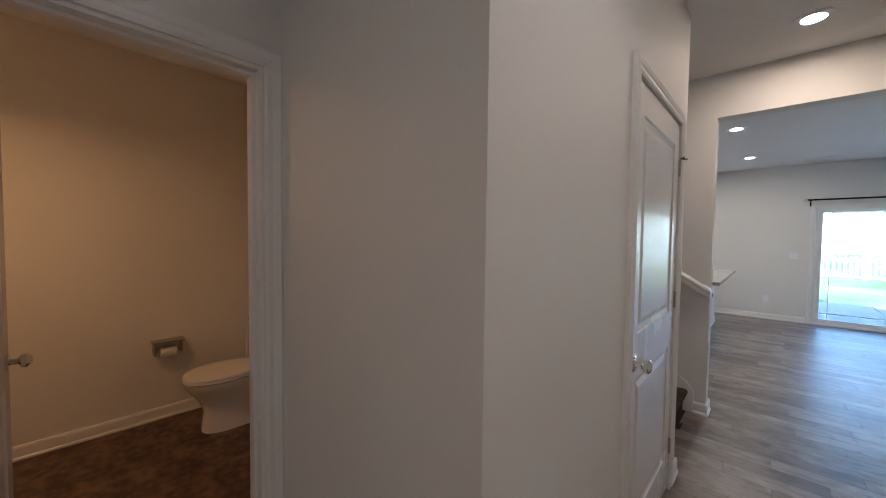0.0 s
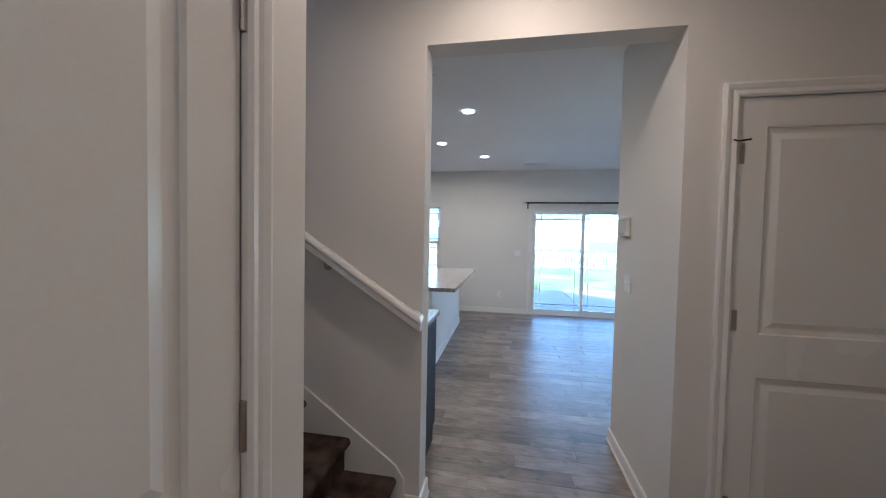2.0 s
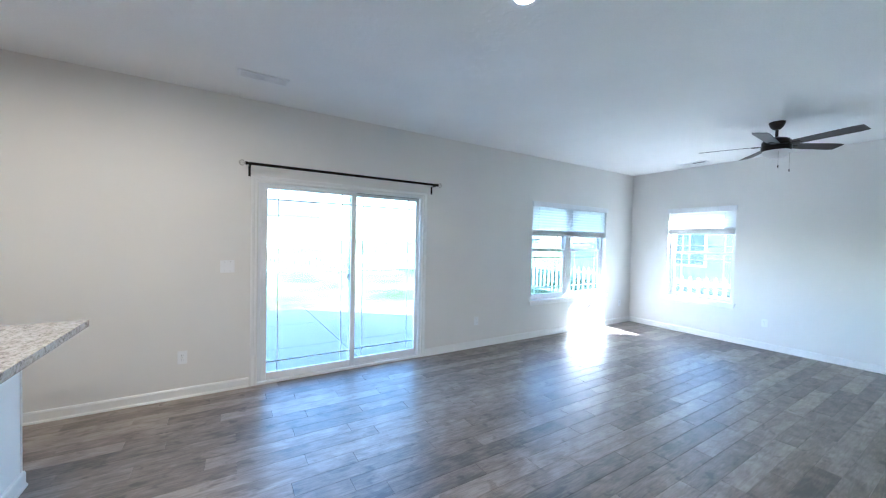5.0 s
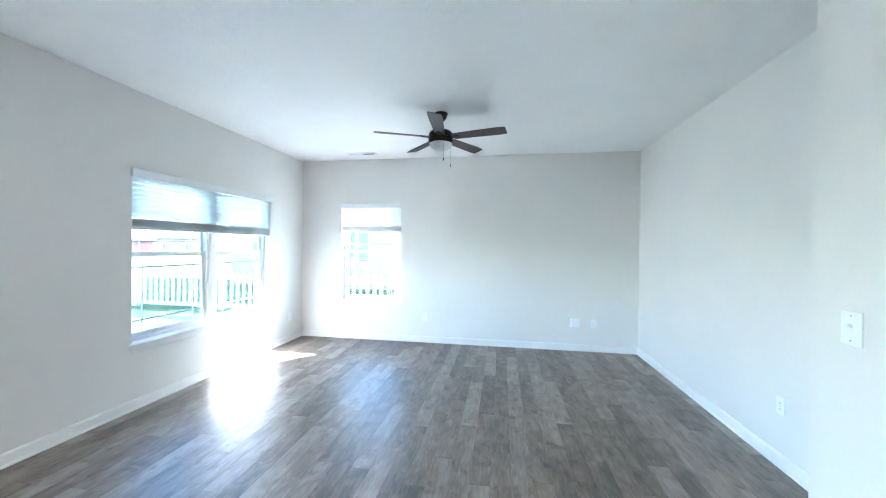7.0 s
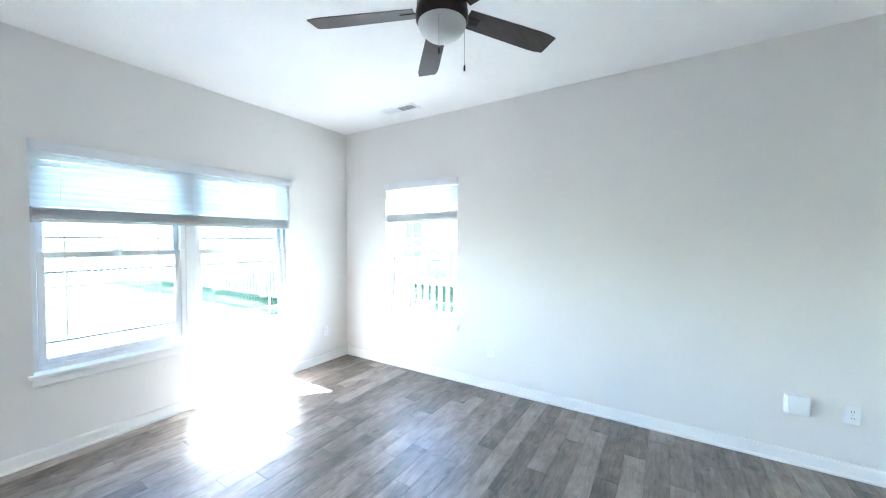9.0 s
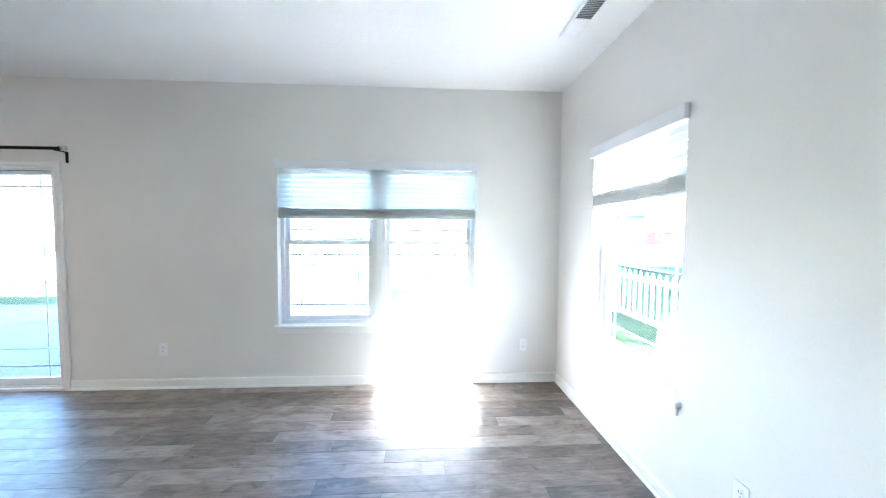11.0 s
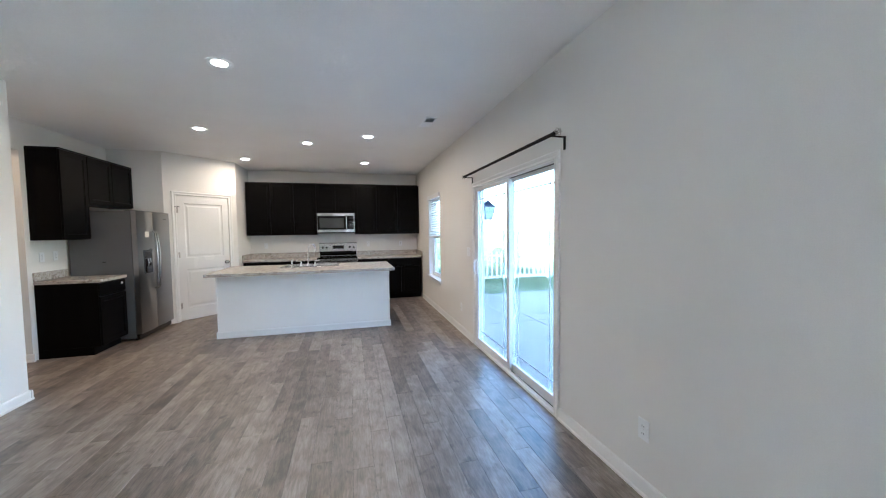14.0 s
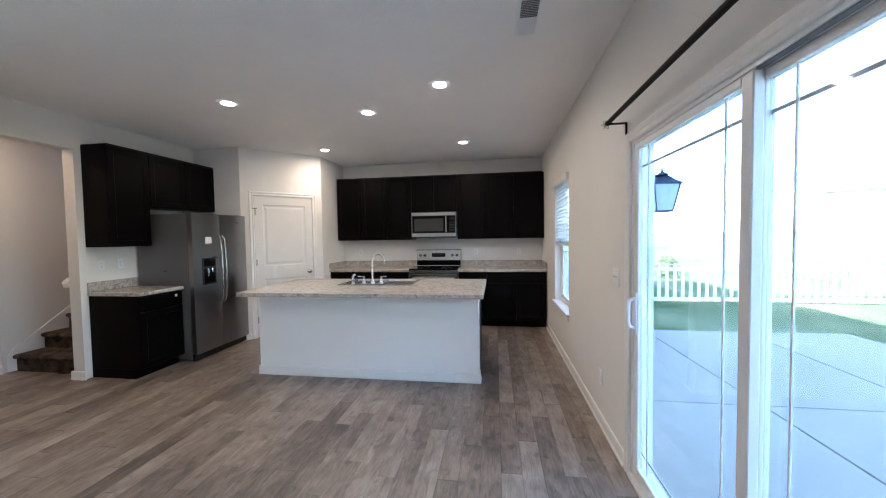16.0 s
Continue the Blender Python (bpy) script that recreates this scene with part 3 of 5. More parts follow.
def pane(parent, x0, x1, y, z0, z1):
    p = part("pane", one_box(x0, x1, y - 0.003, y + 0.003, z0, z1), GLASS, parent, "window glass tinted to dim the view outside")
    p.visible_shadow = False
    return p


def grille(parent, x0, x1, y, z0, z1, inset=0.105, sides="lrtb"):
    """Slim bars between the panes, set in from the edges."""
    t, v = 0.0062, 0.0036 if z1 - z0 > 1.2 else 0.0024
    if "l" in sides:
        part("grille_bar", one_box(x0 + inset - v, x0 + inset + v, y + 0.004, y + 0.009, z0, z1), VINYL, parent)
    if "r" in sides:
        part("grille_bar", one_box(x1 - inset - v, x1 - inset + v, y + 0.004, y + 0.009, z0, z1), VINYL, parent)
    if "b" in sides:
        part("grille_bar", one_box(x0, x1, y + 0.010, y + 0.015, z0 + inset - t, z0 + inset + t), VINYL, parent)
    if "t" in sides:
        part("grille_bar", one_box(x0, x1, y + 0.010, y + 0.015, z1 - inset - t, z1 - inset + t), VINYL, parent)


def hung_unit(win, x0, x1, z0, z1, meet):
    part("window_frame", ring_frame(bmesh.new(), x0, x1, z0, z1, 0.035, 0.075, 0.15), VINYL, win)
    a, b = x0 + 0.035, x1 - 0.035
    for nm, s0, s1, y, top in (("lower_sash", z0 + 0.035, meet + 0.02, 0.088, False), ("upper_sash", meet - 0.02, z1 - 0.035, 0.118, True)):
        s = part(nm, ring_frame(bmesh.new(), a, b, s0, s1, 0.038, y, y + 0.028), VINYL, win)
        pane(s, a + 0.036, b - 0.036, y + 0.014, s0 + 0.036, s1 - 0.036)
        grille(s, a + 0.038, b - 0.038, y + 0.006, s0 + 0.038, s1 - 0.038, 0.10)
    part("sash_lock", one_box((a + b) / 2 - 0.03, (a + b) / 2 + 0.03, 0.075, 0.09, meet + 0.018, meet + 0.032, 0.004), VINYL, win)


def window(name, m, w, z0, z1, units, meet, label):
    win = thing(name, m, label, "window", kind="structure")
    for x0, x1 in units:
        hung_unit(win, x0, x1, z0, z1, meet)
    for (a, b), (c, d) in zip(units, units[1:]):
        part("mullion", one_box(b, c, 0.07, 0.15, z0, z1, 0.004), VINYL, win)
    sill = bmesh.new()
    bx(sill, -0.03, w + 0.03, -0.035, 0.075, z0 - 0.022, z0 + 0.004, 0.006, 2)
    part("window_sill", sill, TRIM, win, "white painted window stool")
    part("apron", one_box(-0.012, w + 0.012, -0.016, -0.001, z0 - 0.075, z0 - 0.022, 0.004), TRIM, win)
    return win


window("window_1", pose(KW[0], 0, 0), 0.90, KW[2], KW[3], [(0, 0.90)], 1.34, "white vinyl double-hung window above the kitchen corner")
window("window_2", pose(DW[0], 0, 0), 1.815, DW[2], DW[3], [(0, 0.88), (0.935, 1.815)], 1.33, "wide white twin double-hung window")
# window_4 is never in view; added to bring daylight onto the stair walls
window("window_4", pose(-4.6, -6.10, 0, 0, 0, 90), 0.77, 3.5, 4.9, [(0, 0.77)], 4.2, "unseen white window high in the stairwell, assumed for its daylight")
window("window_3", pose(6.28, EW[1], 0, 0, 0, -90), 0.95, EW[2], EW[3], [(0, 0.95)], 1.33, "white vinyl double-hung window facing the neighbour")


def blind(m, w, top, stack_top, stack_bottom, tilt, label):
    b = thing("window_blind", m, label, "blind", "window blinds")
    val = bmesh.new()
    bx(val, -0.012, w + 0.012, -0.030, -0.018, top - 0.066, top + 0.010, 0.004, 2)
    bx(val, -0.012, -0.002, -0.018, 0.0 - 0.002, top - 0.066, top + 0.010)
    bx(val, w + 0.002, w + 0.012, -0.018, 0.0 - 0.002, top - 0.066, top + 0.010)
    part("valance", val, VINYL, b, "white blind valance")
    part("headrail", one_box(0.006, w - 0.006, 0.004, 0.055, top - 0.05, top - 0.008), VINYL, b)
    pitch = 0.043
    z = top - 0.086
    c, s = math.cos(tilt), math.sin(tilt)
    bm = bmesh.new()
    loop = [(-0.025, 0.0), (-0.012, 0.0022), (0.0, 0.003), (0.012, 0.0022), (0.025, 0.0), (0.012, -0.0002), (0.0, 0.0005), (-0.012, -0.0002)]
    rings(bm, [[(x, u * c - v * s, u * s + v * c) for u, v in loop] for x in (0.008, w - 0.008)])
    me = mesh_of("slat", bm, SLAT, True)
    while z > stack_top + 0.02:
        ob = new("slat", me)
        ob.parent = b
        ob.location = (0, 0.032, z)
        z -= pitch
    flat = bmesh.new()
    lie = [(-0.025, 0.0), (-0.013, 0.0011), (0.013, 0.0011), (0.025, 0.0), (0.025, -0.0032), (0.013, -0.0022), (-0.013, -0.0022), (-0.025, -0.0032)]
    rings(flat, [[(x, u, v) for u, v in lie] for x in (0.008, w - 0.008)])
    me2 = mesh_of("slat", flat, SLAT)
    k = 0
    zz = stack_bottom + 0.023
    while zz < stack_top:
        ob = new("slat", me2)
        ob.parent = b
        ob.location = (0, 0.030 + 0.003 * math.sin(k * 2.1) + (0.011 if k % 4 == 2 else 0.0), zz)
        ob.rotation_euler = (0, 0.0008 * math.sin(k * 1.3), 0.0006 * math.sin(k * 2.9))
        zz += 0.0037 if k % 4 else 0.0046
        k += 1
    part("bottom_rail", one_box(0.008, w - 0.008, 0.008, 0.056, stack_bottom, stack_bottom + 0.018, 0.005, 2), VINYL, b)
    cords = [0.14, w - 0.14] if w < 1.2 else [0.14, w / 2, w - 0.14]
    for x in cords:
        part("ladder_cord", tube(bmesh.new(), [(x, 0.006, stack_bottom + 0.01), (x, 0.006, top - 0.05)], 0.0016, 6), VINYL, b)
    return b


blind(pose(KW[0], 0, 0), 0.90, 2.10, 1.36, 1.31, 0.75, "white slatted blind half lowered over the kitchen window")
blind(pose(DW[0], 0, 0), 1.815, 2.06, 1.648, 1.548, 1.12, "wide white slatted blind raised over the twin window")
blind(pose(6.28, EW[1], 0, 0, 0, -90), 0.95, 2.06, 1.735, 1.636, 1.12, "white slatted blind raised over the east window")

# sliding glass door
sd = thing("sliding_door", pose(0, 0, 0), "white vinyl sliding glass patio door, closed", "sliding door", kind="structure")
casing_set(sd, 1.79, 1.965, 0.0)
fr = bmesh.new()
bx(fr, 0.0, 0.026, 0.002, 0.112, 0.0, 1.965)
bx(fr, 1.764, 1.79, 0.002, 0.112, 0.0, 1.965)
bx(fr, 0.026, 1.764, 0.002, 0.112, 1.948, 1.965)
bx(fr, 0.0, 1.79, -0.02, 0.118, 0.0, 0.028, 0.004)
part("door_frame", fr, VINYL, sd, "white vinyl outer frame")
part("threshold", one_box(0.026, 1.764, 0.075, 0.112, 0.0285, 0.04), VINYL, sd)
# flat black and grey strips draw the shade of grooves that aren't cut
part("track_groove_shade", one_box(0.968, 1.762, 0.008, 0.030, 0.0285, 0.0305), DARK, sd, "flat dark strip drawn as the shade of an empty track groove")
part("head_groove_shade", one_box(0.968, 1.762, 0.008, 0.030, 1.944, 1.9475), VENTBACK, sd, "flat dark strip drawn as the shade of an empty track groove")
part("track_rail", one_box(0.968, 1.762, 0.003, 0.007, 0.0285, 0.042), VINYL, sd)
for nm, x0, x1, y, st0, st1 in (("sliding_panel", 0.027, 0.965, 0.004, 0.054, 0.054), ("fixed_panel", 0.905, 1.763, 0.040, 0.054, 0.040)):
    f = bmesh.new()
    bx(f, x0, x0 + st0, y, y + 0.034, 0.031, 1.946, 0.004)
    bx(f, x1 - st1, x1, y, y + 0.034, 0.031, 1.946, 0.004)
    bx(f, x0 + st0, x1 - st1, y, y + 0.034, 0.031, 0.102, 0.004)
    bx(f, x0 + st0, x1 - st1, y, y + 0.034, 1.914, 1.946, 0.004)
    p = part(nm, f, VINYL, sd)
    pane(p, x0 + st0 - 0.003, x1 - st1 + 0.003, y + 0.017, 0.099, 1.917)
    grille(p, x0 + st0, x1 - st1, y + 0.009, 0.102, 1.914, 0.10)
hd = bmesh.new()
tube(hd, [(0.060, 0.003, 0.90), (0.060, -0.030, 0.915), (0.060, -0.038, 0.95), (0.060, -0.038, 1.03), (0.060, -0.030, 1.065), (0.060, 0.003, 1.08)], 0.011, 10)
bx(hd, 0.042, 0.078, -0.006, 0.005, 0.87, 1.11, 0.004)
part("door_handle", hd, VINYL, sd, "white pull handle", smooth=True)
part("latch", one_box(0.884, 0.9045, 0.043, 0.062, 0.98, 1.05, 0.003), NICKEL, sd)

# curtain rod
rod = thing("curtain_rod", pose(0.915, -0.098, 2.118), "black metal curtain rod with wire cage finials", "curtain rod")
part("rod", tube(bmesh.new(), [(-1.02, 0, 0), (1.02, 0, 0)], 0.0135, 14), IRON, rod, smooth=True)
for sx in (-1, 1):
    br = bmesh.new()
    bx(br, sx * 0.992 - 0.010, sx * 0.992 + 0.010, -0.002, 0.090, -0.019, -0.012)
    bx(br, sx * 0.992 - 0.010, sx * 0.992 + 0.010, 0.090, 0.0975, -0.105, -0.012)
    bx(br, sx * 0.992 - 0.007, sx * 0.992 + 0.007, -0.014, 0.014, -0.02, -0.010)
    part("bracket", br, IRON, rod)
    fn = part("finial", tube(bmesh.new(), [(sx * 1.015, 0, 0), (sx * 1.03, 0, 0)], 0.016, 12), IRON, rod)
    for k in range(6):
        a = k * math.pi / 3
        pts = [(sx * (1.03 + 0.055 * u), 0.028 * math.sin(math.pi * u) * math.cos(a), 0.028 * math.sin(math.pi * u) * math.sin(a)) for u in (0, .2, .4, .6, .8, 1)]
        part("cage_wire", tube(bmesh.new(), pts, 0.0022, 6), NICKEL, fn)

# ---- ceiling fittings ----
dl = thing("recessed_light", pose(*DOWNLIGHTS[0], CEIL), "round white recessed ceiling light, lit", "ceiling light", "recessed lights")
part("trim_ring", lathe(bmesh.new(), [(0.055, -0.001), (0.092, -0.001), (0.094, -0.006), (0.080, -0.010), (0.055, -0.005)], 32), PLATE, dl, smooth=True)
part("lens", lathe(bmesh.new(), [(0.0555, -0.001), (0.0555, -0.0055), (0.04, -0.007), (0.004, -0.0075)], 32), BULB, dl, "glowing white lens")
# the last two fixtures are made up to go with the entry fill lamps
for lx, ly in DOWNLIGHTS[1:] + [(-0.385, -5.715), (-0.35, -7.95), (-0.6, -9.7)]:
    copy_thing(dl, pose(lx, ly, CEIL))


def ceiling_vent(m, w, d):
    v = thing("ceiling_vent", m, "white metal ceiling register with dark slots", "vent", "ceiling vents")
    part("vent_frame", ring_frame_flat(w, d), PLATE, v)
    part("backing", one_box(-w / 2 + 0.02, w / 2 - 0.02, -d / 2 + 0.02, d / 2 - 0.02, -0.003, -0.001), VENTBACK, v)
    x = -w / 2 + 0.028
    while x < w / 2 - 0.024:
        sg = -1 if x < 0 else 1
        bm = bmesh.new()
        rings(bm, [[(x - sg * 0.007, y, -0.0035), (x + sg * 0.006, y, -0.0105), (x + sg * 0.007, y, -0.0100), (x - sg * 0.006, y, -0.0030)]
                   for y in (-d / 2 + 0.02, d / 2 - 0.02)])
        part("slat", bm, PLATE, v)
        x += 0.0155
    return v


def ring_frame_flat(w, d, t=0.022):
    bm = bmesh.new()
    for x0, x1, y0, y1 in ((-w / 2, w / 2, -d / 2, -d / 2 + t), (-w / 2, w / 2, d / 2 - t, d / 2), (-w / 2, -w / 2 + t, -d / 2 + t, d / 2 - t), (w / 2 - t, w / 2, -d / 2 + t, d / 2 - t)):
        bx(bm, x0, x1, y0, y1, -0.010, -0.0005, 0.002)
    return bm


ceiling_vent(pose(5.955, -1.13, CEIL, 0, 0, 90), 0.40, 0.145)
ceiling_vent(pose(-0.01, -0.575, CEIL), 0.38, 0.145)
sm = thing("smoke_detector", pose(0.088, -5.69, CEIL), "round white smoke detector on the hall ceiling", "smoke detector")
part("base", lathe(bmesh.new(), [(0.068, -0.001), (0.068, -0.012), (0.060, -0.016)], 28), PLATE, sm, smooth=True)
part("cover", lathe(bmesh.new(), [(0.056, -0.015), (0.056, -0.030), (0.046, -0.040), (0.02, -0.043), (0.002, -0.043)], 28), PLATE, sm, smooth=True)

# ceiling fan
fan = thing("ceiling_fan", pose(4.59, -2.495, CEIL), "dark bronze five-blade ceiling fan with frosted bowl light", "ceiling fan")
part("canopy", lathe(bmesh.new(), [(0.066, -0.001), (0.066, -0.015), (0.052, -0.05), (0.03, -0.075), (0.016, -0.08)], 28), BRONZE, fan, smooth=True)
part("downrod", lathe(bmesh.new(), [(0.013, -0.07), (0.013, -0.17)], 16), BRONZE, fan, smooth=True)
part("motor", lathe(bmesh.new(), [(0.03, -0.155), (0.06, -0.165), (0.105, -0.185), (0.118, -0.205), (0.118, -0.232), (0.112, -0.236), (0.112, -0.244), (0.122, -0.248),
                                  (0.122, -0.285), (0.110, -0.30), (0.09, -0.302)], 36), BRONZE, fan, smooth=True)
part("bowl", lathe(bmesh.new(), [(0.112, -0.298), (0.110, -0.312), (0.098, -0.335), (0.075, -0.355), (0.045, -0.368), (0.003, -0.373)], 36), FROST, fan, "frosted white glass bowl", smooth=True)
for k in range(5):
    ang = radians(41 + 72 * k)
    bm = bmesh.new()
    n_ = 10
    loops = []
    for i in range(n_ + 1):
        u = i / n_
        r = 0.13 + 0.52 * u
        hw = (0.052 + 0.016 * u) * (1.0 if i < n_ - 1 else 0.97 if i < n_ else 0.82)
        loops.append([(r, -hw, -0.0025), (r, hw, -0.0025), (r, hw, 0.0025), (r, -hw, 0.0025)])
    rings(bm, loops)
    bmesh.ops.transform(bm, matrix=Matrix.Rotation(ang, 4, "Z") @ Matrix.Translation((0, 0, -0.238)) @ Matrix.Rotation(radians(-12), 4, "X"), verts=bm.verts)
    bl = part("blade", bm, FANWOOD, fan, "dark wood fan blade")
    ir = bmesh.new()
    bx(ir, 0.10, 0.20, -0.022, 0.022, -0.010, -0.004, 0.002)
    bmesh.ops.transform(ir, matrix=Matrix.Rotation(ang, 4, "Z") @ Matrix.Translation((0, 0, -0.238)) @ Matrix.Rotation(radians(-12), 4, "X"), verts=ir.verts)
    part("blade_iron", ir, BRONZE, bl)
for a, ln_ in ((205, 0.16), (-62, 0.19)):
    cx, cy = 0.105 * math.cos(radians(a)), 0.105 * math.sin(radians(a))
    ch = part("pull_chain", tube(bmesh.new(), [(cx, cy, -0.29), (cx, cy, -0.30 - ln_)], 0.0014, 6), NICKEL, fan)
    part("fob", lathe(bmesh.new(), [(0.003, 0), (0.005, -0.01), (0.004, -0.028), (0.001, -0.03)], 10, (cx, cy, -0.30 - ln_)), BRONZE, ch)

# ---- wall plates ----


def plate(name, m, label, cat, kind_, w=0.07, h=0.115, n=1):
    p = thing(name, m, label, cat, "wall plates")
    part("cover_plate", one_box(-w / 2, w / 2, -0.006, -0.0003, -h / 2, h / 2, 0.0025, 2), PLATE, p)
    for i in range(n):
        x = (i - (n - 1) / 2) * 0.046
        if kind_ == "outlet":
            for z in (-0.02, 0.02):
                s = part("socket", lathe_y(x, z, [(0.0165, 0.006), (0.0165, 0.008), (0.002, 0.0082)], 16), PLATE, p)
                for dx in (-0.006, 0.006):
                    part("slot", one_box(x + dx - 0.001, x + dx + 0.001, -0.009, -0.0078, z - 0.004, z + 0.005), DARK, s)
            part("screw", lathe_y(x, 0, [(0.003, 0.006), (0.002, 0.0072)], 8), NICKEL, p)
        else:
            bm = bmesh.new()
            bx(bm, x - 0.005, x + 0.005, -0.018, -0.006, 0.002, 0.012, 0.001)
            part("toggle", bm, PLATE, p)
            part("toggle_slot", one_box(x - 0.0065, x + 0.0065, -0.0068, -0.006, -0.012, 0.013), PLATE, p)
            for z in (-0.042, 0.042):
                part("screw", lathe_y(x, z, [(0.003, 0.006), (0.002, 0.0072)], 8), NICKEL, p)
    return p


def outlet(x, y, z, rz=0):
    plate("wall_outlet", pose(x, y, z, 0, 0, rz), "white duplex wall outlet", "outlet", "outlet")


for x in (2.65, 5.95, -0.585):
    outlet(x, 0, 0.36)
outlet(6.28, -1.98, 0.37, -90)
outlet(6.28, -4.355, 0.385, -90)
outlet(3.80, -4.93, 0.40, 180)
for y in (-3.23, -1.12, -0.387):
    outlet(-4.0, y, 1.165, 90)
outlet(-1.075, -5.05, 1.185, 180)
outlet(-1.275, -5.05, 1.19, 180)
plate("light_switch", pose(-0.25, 0, 1.16), "white double toggle switch plate beside the patio door", "switch", "switch", 0.115, 0.115, 2)
plate("light_switch", pose(0.25, -6.49, 1.18, 0, 0, -90), "white triple toggle switch plate on the hall wall", "switch", "switch", 0.165, 0.115, 3)
plate("light_switch", pose(0.31, -4.525, 1.173, 0, 0, -90), "white double toggle switch plate under the thermostat", "switch", "switch", 0.115, 0.115, 2)
plate("light_switch", pose(2.54, -4.27, 1.17, 0, 0, 180), "white single toggle switch plate", "switch", "switch", 0.075, 0.115, 1)
tb = thing("wall_jack", pose(6.28, -4.11, 0.39, 0, 0, -90), "white square cable box on the wall", "cable box")
part("box", one_box(-0.06, 0.06, -0.03, -0.0005, -0.06, 0.06, 0.006, 2), PLATE, tb)
part("cover", one_box(-0.05, 0.05, -0.034, -0.03, -0.05, 0.05, 0.003), PLATE, tb)
th = thing("thermostat", pose(0.31, -4.455, 1.53, 0, 0, -90), "white wall panel with a glossy grey screen", "control panel")
part("body", one_box(-0.085, 0.085, -0.028, -0.0005, -0.062, 0.062, 0.008, 3), PLATE, th)
part("screen", one_box(-0.068, 0.068, -0.0295, -0.0275, -0.048, 0.050, 0.001), SCREENGLASS, th, "glossy pale grey screen")
t2 = thing("thermostat", pose(0.55, -4.27, 1.45, 0, 0, 180), "white wall thermostat with a grey display", "thermostat")
part("body", one_box(-0.06, 0.06, -0.024, -0.0005, -0.045, 0.045, 0.006, 2), PLATE, t2)
part("screen", one_box(-0.048, 0.004, -0.0255, -0.0235, -0.030, 0.032), STEELD, t2, "grey display")

# ---- stairs ----
RISE, RUN, X1 = 0.180, 0.2577, -1.012
st = thing("staircase", pose(0, 0, 0), "brown carpeted stairs between two walls", "stairs", kind="structure")
for k in range(13):
    z1 = RISE * (k + 1)
    xn = X1 - RUN * k
    bm = bmesh.new()
    prof = [(xn - RUN - 0.03, z1), (xn + 0.0, z1)]
    for a in range(0, 181, 30):
        prof.append((xn + 0.022 * math.sin(radians(a)), z1 - 0.024 + 0.024 * math.cos(radians(a))))
    prof += [(xn - 0.012, z1 - 0.055), (xn - 0.012, max(0.0, z1 - RISE)), (xn - RUN - 0.03, max(0.0, z1 - RISE))]
    rings(bm, [[(x, y, z) for x, z in prof] for y in (-6.182, -5.198)])
    part("step", bm, CARPET, st, "brown carpeted step", smooth=True)
SLOPE = RISE / RUN
for y0, y1 in ((-6.195, -6.182), (-5.198, -5.185)):
    bm = bmesh.new()
    xe = X1 - RUN * 12
    pr = [(X1 + 0.06, 0.0), (X1 + 0.06, 0.17), (X1 + 0.015, 0.24), (xe, 0.24 + SLOPE * (X1 + 0.015 - xe)), (xe, 0.0)]
    rings(bm, [[(x, y, z) for x, z in pr] for y in (y0, y1)])
    part("skirt_board", bm, TRIM, st, "white painted skirt board")
hr = thing("handrail", pose(0, 0, 0), "white painted wooden stair handrail on brackets", "handrail")
RS = 0.648
yr = -5.185 - 0.050
rail = bmesh.new()
sect = [(-0.022, -0.034), (-0.018, -0.038), (0.018, -0.038), (0.022, -0.034), (0.022, -0.004), (0.028, 0.010), (0.026, 0.024), (0.018, 0.035), (0.0, 0.039),
        (-0.018, 0.035), (-0.026, 0.024), (-0.028, 0.010), (-0.022, -0.004)]
XR = -0.886      # where the rail turns back to the wall, mitred
rings(rail, [[(XR - u, yr + u, 1.004 + RS * (-0.862 - XR + u) + v) for u, v in sect],
             [(-4.2, yr + u, 1.004 + RS * (-0.862 + 4.2) + v) for u, v in sect]])
part("rail", rail, TRIM, hr)
rt = bmesh.new()
rings(rt, [[(XR - u, yr + u, 1.004 + RS * (-0.862 - XR + u) + v) for u, v in sect],
           [(XR - u, -5.186, 1.004 + RS * (-0.862 - XR + u) + v) for u, v in sect]])
part("rail_return", rt, TRIM, hr)
for x in (-1.39, -2.21, -3.1, -3.9):
    zz = 1.004 + RS * (-0.862 - x)
    bm = tube(bmesh.new(), [(x, -5.187, zz - 0.07), (x, -5.215, zz - 0.07), (x, yr, zz - 0.03)], 0.006, 8)
    b_ = part("bracket", bm, NICKEL, hr)
    part("rosette", tube(bmesh.new(), [(x, -5.186, zz - 0.07), (x, -5.192, zz - 0.07)], 0.024, 16), NICKEL, b_)

# ---- kitchen ----


def shaker(w, h, t=0.02, rail=0.055):
    """A framed cabinet door in local x-z, front at y = 0 looking to -y, with a sunk centre panel."""
    bm = bmesh.new()
    loops = [[(0, t, 0), (w, t, 0), (w, t, h), (0, t, h)], [(0, 0.003, 0), (w, 0.003, 0), (w, 0.003, h), (0, 0.003, h)]]
    for i, y in ((0.003, 0.0), (rail, 0.0), (rail + 0.004, 0.005), (rail + 0.010, 0.005), (rail + 0.014, 0.008)):
        loops.append([(i, y, i), (w - i, y, i), (w - i, y, h - i), (i, y, h - i)])
    return rings(bm, loops)


def drawer_front(w, h, t=0.02):
    bm = bmesh.new()
    loops = [[(0, t, 0), (w, t, 0), (w, t, h), (0, t, h)], [(0, 0.004, 0), (w, 0.004, 0), (w, 0.004, h), (0, 0.004, h)],
             [(0.006, 0, 0.006), (w - 0.006, 0, 0.006), (w - 0.006, 0, h - 0.006), (0.006, 0, h - 0.006)]]
    return rings(bm, loops)


